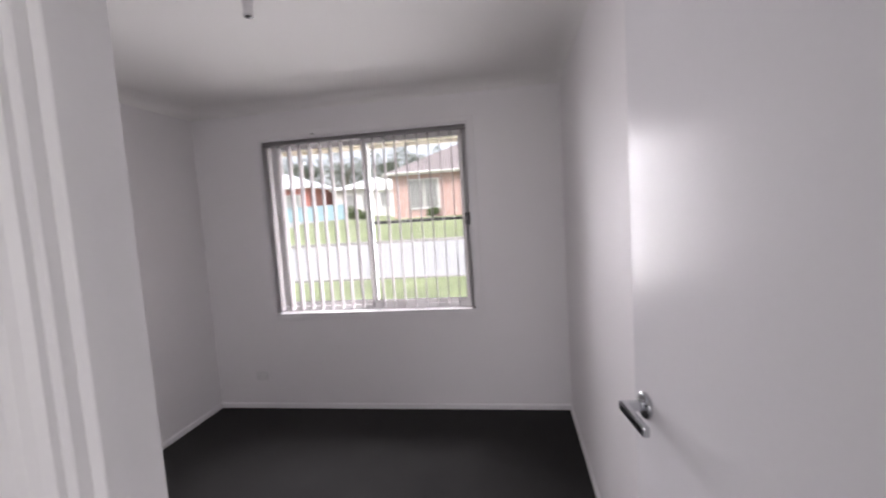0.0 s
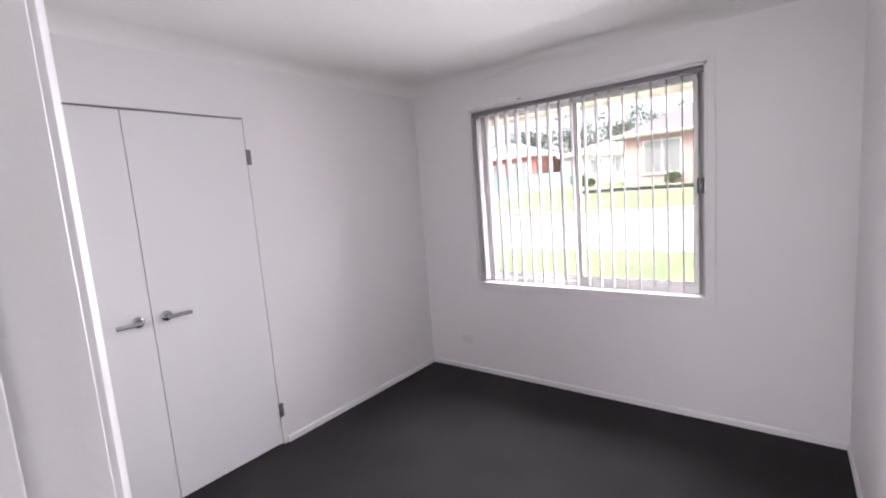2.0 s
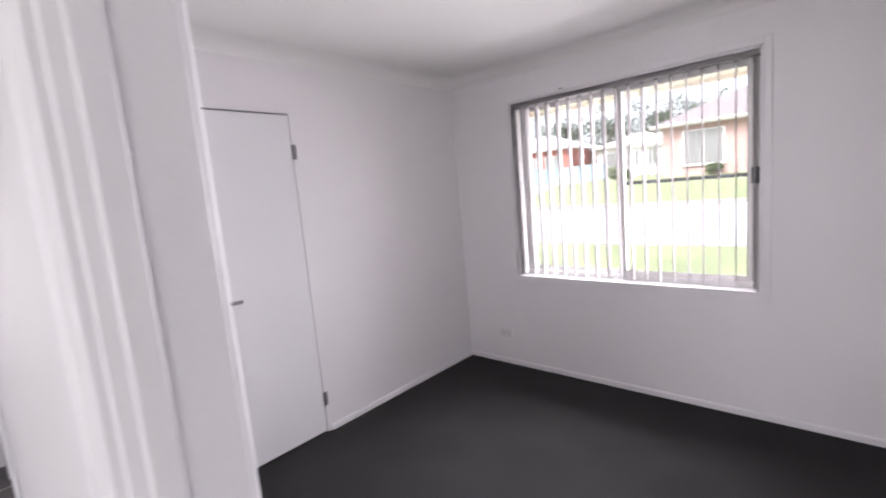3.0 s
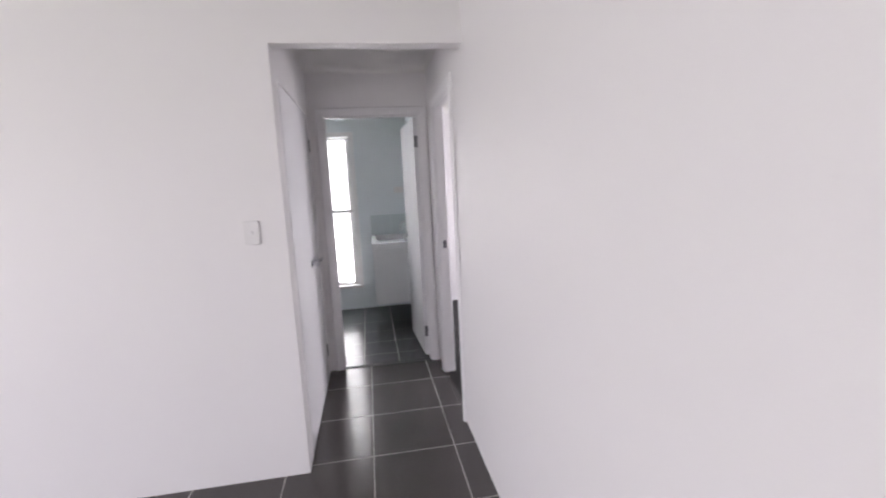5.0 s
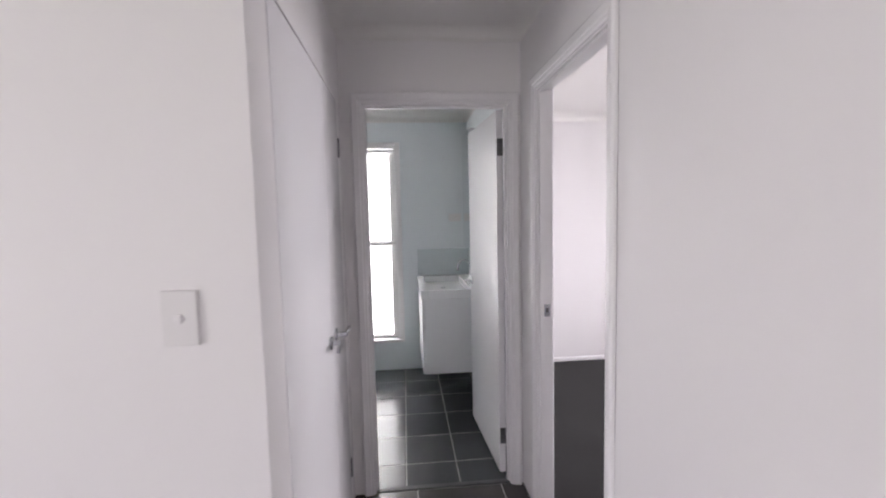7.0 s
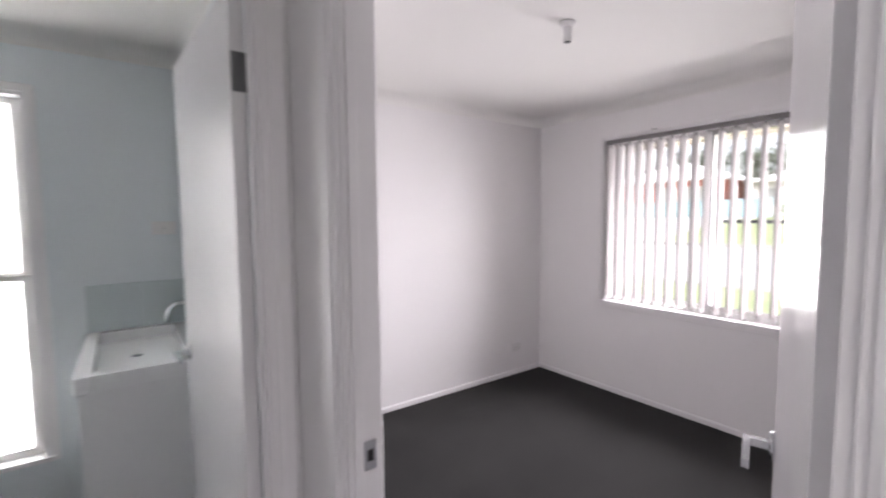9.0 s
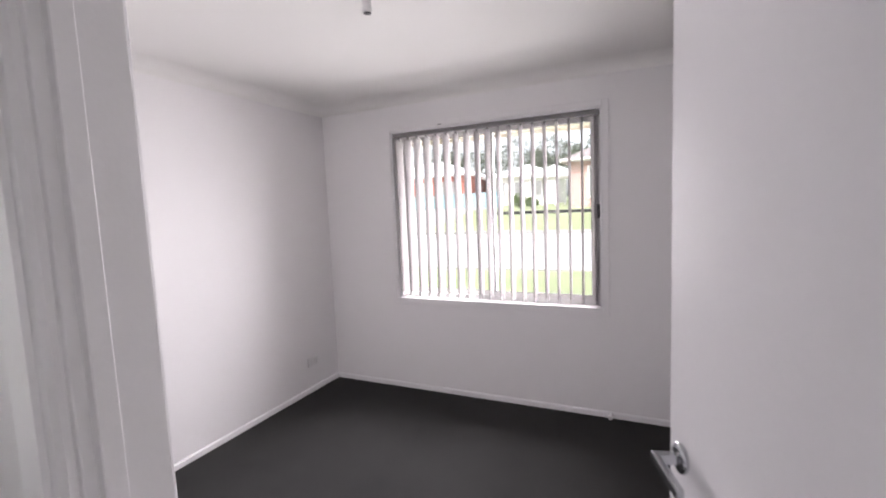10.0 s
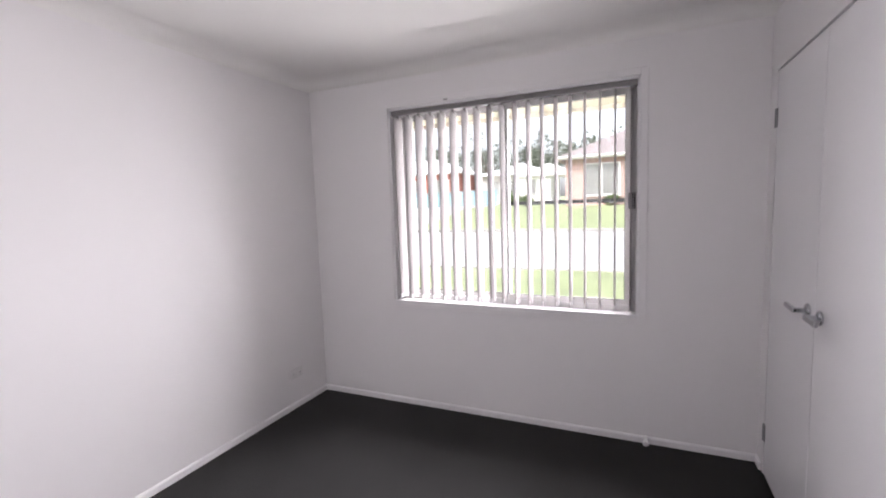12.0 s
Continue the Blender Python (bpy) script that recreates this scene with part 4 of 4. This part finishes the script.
def house_window(parent, x0, x1, y, z0, z1, panes):
    """A window with frame, sill and panes in a house front that faces -y at y."""
    w = part("window", box(B(), x0, x1, y - 0.02, y + 0.02, z0, z1), FASCIA, parent, "pale framed window with drawn white curtains")
    bm = B()
    for a in ((x0 - 0.05, x0 + 0.05, z0, z1), (x1 - 0.05, x1 + 0.05, z0, z1)):
        box(bm, a[0], a[1], y - 0.06, y + 0.02, a[2], a[3], 0.01)
    box(bm, x0 - 0.05, x1 + 0.05, y - 0.06, y + 0.02, z1, z1 + 0.06, 0.01)
    box(bm, x0 - 0.05, x1 + 0.05, y - 0.06, y + 0.02, z0 - 0.04, z0 + 0.03, 0.01)
    part("window_frame", bm, ALU, w)
    part("sill", box(B(), x0 - 0.12, x1 + 0.12, y - 0.10, y + 0.02, z0 - 0.12, z0 - 0.04, 0.01), KERB, w)
    step = (x1 - x0) / panes
    for k in range(panes):
        part("curtain", box(B(), x0 + k * step + 0.06, x0 + (k + 1) * step - 0.04, y - 0.030, y - 0.022, z0 + 0.03, z1), BLIND, w)
        g = part("pane", box(B(), x0 + k * step + 0.05, x0 + (k + 1) * step - 0.03, y - 0.045, y - 0.040, z0 + 0.03, z1), GLASS, w)
        g.visible_shadow = False


def house(x0, x1, y0, y1, base, eave, rise, walls, roof, label, windows):
    h = thing("house", (0, 0, 0), label, "house", "houses across the street")
    part("wall", box(B(), x0, x1, y0, y1, base - 0.8, eave), walls, h)
    part("roof", hip_roof(B(), x0, x1, y0, y1, eave, rise), roof, h)
    bm = B()
    box(bm, x0 - 0.52, x1 + 0.52, y0 - 0.54, y0 - 0.50, eave - 0.16, eave + 0.02)
    box(bm, x0 - 0.54, x0 - 0.50, y0 - 0.52, y1 + 0.52, eave - 0.16, eave + 0.02)
    box(bm, x1 + 0.50, x1 + 0.54, y0 - 0.52, y1 + 0.52, eave - 0.16, eave + 0.02)
    part("fascia", bm, FASCIA, h)
    part("gutter", tube(B(), [(x0 - 0.5, y0 - 0.60, eave - 0.02), (x1 + 0.5, y0 - 0.60, eave - 0.02)], 0.06, 8), FASCIA, h)
    for w in windows:
        house_window(h, w[0], w[1], y0, w[2], w[3], w[4])
    return h


house(-7.3, 9.0, 29.4, 38.0, 1.15, 4.08, 2.3, BRICK_PINK, ROOFTILE, "salmon brick house with a grey hipped tile roof", [(-6.2, -4.2, 1.75, 3.60, 2), (-1.2, 0.6, 2.0, 3.60, 2), (4.0, 6.0, 2.0, 3.60, 2)])
house(-33.0, -21.5, 47.0, 56.0, 1.2, 5.0, 2.0, BRICK_RED, WHITEROOF, "red brick house with a pale metal roof behind the fence", [(-27.5, -25.5, 2.6, 4.2, 2), (-24.4, -22.6, 2.6, 4.2, 2)])
house(-20.5, -12.5, 52.0, 60.0, 1.2, 4.7, 1.6, FASCIA, WHITEROOF, "low pale house with a white metal roof", [(-19.6, -18.2, 2.4, 4.0, 1), (-17.2, -15.8, 2.4, 4.0, 1), (-14.9, -13.7, 2.4, 4.0, 1)])

# carport between the houses
cp = thing("carport", (-12.4, 40.0, ground_z(40)), "open carport with a pale gabled roof and posts", "carport")
for dx in (0, 2.2, 4.4):
    for dy in (0, 5.0):
        part("post", box(B(), dx - 0.06, dx + 0.06, dy - 0.06, dy + 0.06, 0, 2.5), TRIM, cp)
bm = B()
v = [bm.verts.new(p) for p in ((-0.4, -0.4, 2.5), (4.8, -0.4, 2.5), (2.2, -0.4, 3.5), (-0.4, 5.4, 2.5), (4.8, 5.4, 2.5), (2.2, 5.4, 3.5))]
for f in ((0, 1, 2), (3, 5, 4), (0, 2, 5, 3), (1, 4, 5, 2), (0, 3, 4, 1)):
    bm.faces.new([v[i] for i in f])
part("roof", bm, WHITEROOF, cp)
part("beam", box(B(), -0.3, 4.7, -0.10, 0.04, 2.3, 2.5), FASCIA, cp)

# steel fence along the far driveway
fence = thing("fence", (-32.0, 42.0, 0.8), "blue-grey corrugated steel fence panels along the yard", "fence")
panel_w, npan = 2.35, 7
pb = B()
nr = 24
prev = None
for k in range(nr + 1):
    x = k * panel_w / nr
    yy = 0.02 if k % 4 in (1, 2) else -0.02
    cur = (pb.verts.new((x, yy, 0.0)), pb.verts.new((x, yy, 1.78)))
    if prev:
        pb.faces.new((prev[0], cur[0], cur[1], prev[1]))
    prev = cur
panel_me = mesh_of("panel", pb, FENCE)
post_me = mesh_of("post", box(B(), -0.04, 0.04, -0.04, 0.04, 0, 1.86, 0.005), FENCE)
rail_me = mesh_of("rail", box(B(), 0.04, panel_w - 0.04, -0.035, 0.035, 1.76, 1.82, 0.005), FENCE)
for k in range(npan + 1):
    for nm, me in (("post", post_me), ("panel", panel_me), ("rail", rail_me)):
        if nm != "post" and k == npan:
            continue
        o = new(nm, me)
        o.parent, o.location = fence, (k * panel_w, 0, 0.02 * k)


def leaves(bm, centre, radius, count, size, rnd, squash=0.75):
    for _ in range(count):
        while True:
            p = Vector((rnd.uniform(-1, 1), rnd.uniform(-1, 1), rnd.uniform(-1, 1)))
            if 0.25 < p.length < 1.0:
                break
        p = Vector(centre) + Vector((p.x * radius, p.y * radius, p.z * radius * squash))
        q = Euler((rnd.uniform(0, 6.3), rnd.uniform(0, 6.3), rnd.uniform(0, 6.3))).to_matrix()
        s = size * rnd.uniform(0.6, 1.3)
        bm.faces.new([bm.verts.new(p + q @ Vector(c)) for c in ((-s, 0, 0), (0, -s * 0.45, 0.02), (s, 0, 0), (0, s * 0.45, 0.02))])


def tree(x, y, high, spread, seed, label):
    rnd = random.Random(seed)
    z = ground_z(y) - 0.1
    th = thing("tree", (x, y, z), label, "tree", "gum trees behind the houses")
    bm = B()
    trunk_top = high * 0.55
    pts = [(0.25 * math.sin(k * 0.8 + seed), 0.2 * math.cos(k + seed), trunk_top * k / 6) for k in range(7)]
    tube(bm, pts, [0.30 * high / 10 * (1 - 0.1 * k) for k in range(7)], 10)
    tips = []
    for k in range(9):
        a, f = rnd.uniform(0, math.tau), rnd.uniform(0.45, 1.0)
        s = Vector(pts[int(f * 6)])
        e = s + Vector((math.cos(a) * spread * rnd.uniform(0.35, 0.8), math.sin(a) * spread * rnd.uniform(0.35, 0.8), high * rnd.uniform(0.15, 0.42)))
        mid = s.lerp(e, 0.5) + Vector((0, 0, 0.3))
        tube(bm, [s, mid, e], [0.10, 0.07, 0.03], 7)
        tips += [e, mid]
    part("trunk", bm, BARK, th)
    bm = B()
    for e in tips:
        for _ in range(2):
            c = e + Vector((rnd.uniform(-0.8, 0.8), rnd.uniform(-0.8, 0.8), rnd.uniform(-0.3, 0.7)))
            leaves(bm, c, spread * rnd.uniform(0.24, 0.38), 42, 0.26, rnd)
    part("crown", bm, LEAF, th)


for k, (x, y, hgt, spr) in enumerate(((-8.5, 60, 11.5, 4.5), (-3.0, 62, 12.5, 5.0), (-14.5, 66, 11.0, 4.2), (2.5, 58, 12.0, 5.0), (-20.0, 70, 13.0, 5.0), (-26.5, 72, 14.0, 5.5), (-33, 68, 13.0, 5.0), (-40, 64, 12.0, 5.0), (-46, 60, 13, 5), (9, 64, 11, 4.5))):
    tree(x, y, hgt * 0.85, spr, 11 + k, "tall grey-green gum tree behind the houses")


def shrub(x, y, r, seed, label):
    rnd = random.Random(seed)
    th = thing("shrub", (x, y, ground_z(y)), label, "shrub", "garden shrubs")
    bm = B()
    for k in range(5):
        a = k * 1.26
        tube(bm, [(0, 0, 0), (math.cos(a) * r * 0.3, math.sin(a) * r * 0.3, r * 0.5), (math.cos(a) * r * 0.55, math.sin(a) * r * 0.55, r)], [0.03, 0.02, 0.01], 6)
    part("stem", bm, BARK, th)
    bm = B()
    for k in range(6):
        leaves(bm, (rnd.uniform(-0.4, 0.4) * r, rnd.uniform(-0.4, 0.4) * r, r * rnd.uniform(0.5, 0.95)), r * 0.6, 90, 0.10, rnd)
    part("crown", bm, SHRUB, th)


shrub(-11.5, 33.0, 0.9, 3, "leafy green shrub on the lawn edge")
shrub(-10.2, 31.2, 0.6, 4, "leafy green shrub on the lawn edge")
shrub(-4.6, 28.9, 0.45, 5, "low green shrub under the house window")

# ---------------- floor tiles ----------------


def tile_floor(name, rects, x_ref, px, y_ref, py, material, label, joint=0.005):
    """Square-edged tiles laid on a grid of joints through (x_ref, y_ref), cut to the rectangles."""
    bm = B()
    for r in rects:
        box(bm, r[0], r[1], r[2], r[3], -0.012, -0.0008)
    base = setting(name, bm, GROUT, label, "floor")
    shared = {}
    for x0, x1, y0, y1 in rects:
        i0, i1 = math.floor((x0 - x_ref) / px), math.ceil((x1 - x_ref) / px)
        j0, j1 = math.floor((y0 - y_ref) / py), math.ceil((y1 - y_ref) / py)
        for i in range(i0, i1):
            for j in range(j0, j1):
                a, b = max(x0, x_ref + i * px + joint / 2), min(x1, x_ref + (i + 1) * px - joint / 2)
                c, d = max(y0, y_ref + j * py + joint / 2), min(y1, y_ref + (j + 1) * py - joint / 2)
                if b - a < 0.01 or d - c < 0.01:
                    continue
                key = (round(b - a, 3), round(d - c, 3))
                if key not in shared:
                    shared[key] = mesh_of("tile", box(B(), 0, key[0], 0, key[1], -0.0035, 0.0, 0.0012), material)
                t = new("tile", shared[key])
                t.parent, t.location = base, (a, c, 0.0)
    return base


tile_floor("floor_3", [(BD_X - 0.002, W_X - 0.09, HALL_Y0, HALL_Y1), (W_X - 0.09, 3.5, -1.725, HALL_Y1), (-3.95, 3.5, -4.5, -1.725), (A_DOOR[0], A_DOOR[1], HALL_Y1, HALL_Y1 + 0.032), (B_DOOR[0], B_DOOR[1], HALL_Y1, HALL_Y1 + 0.032)],
           -3.19, 0.46, 0.25, 0.46, TILE, "dark grey-brown glazed floor tiles with pale grout")
tile_floor("floor_4", [(BATH_X0, BD_X - 0.040, -1.59, HALL_Y1 - 0.006)], -3.815, 0.33, 0.19, 0.30, BATHTILE, "dark grey glazed bathroom floor tiles with pale grout", 0.005)
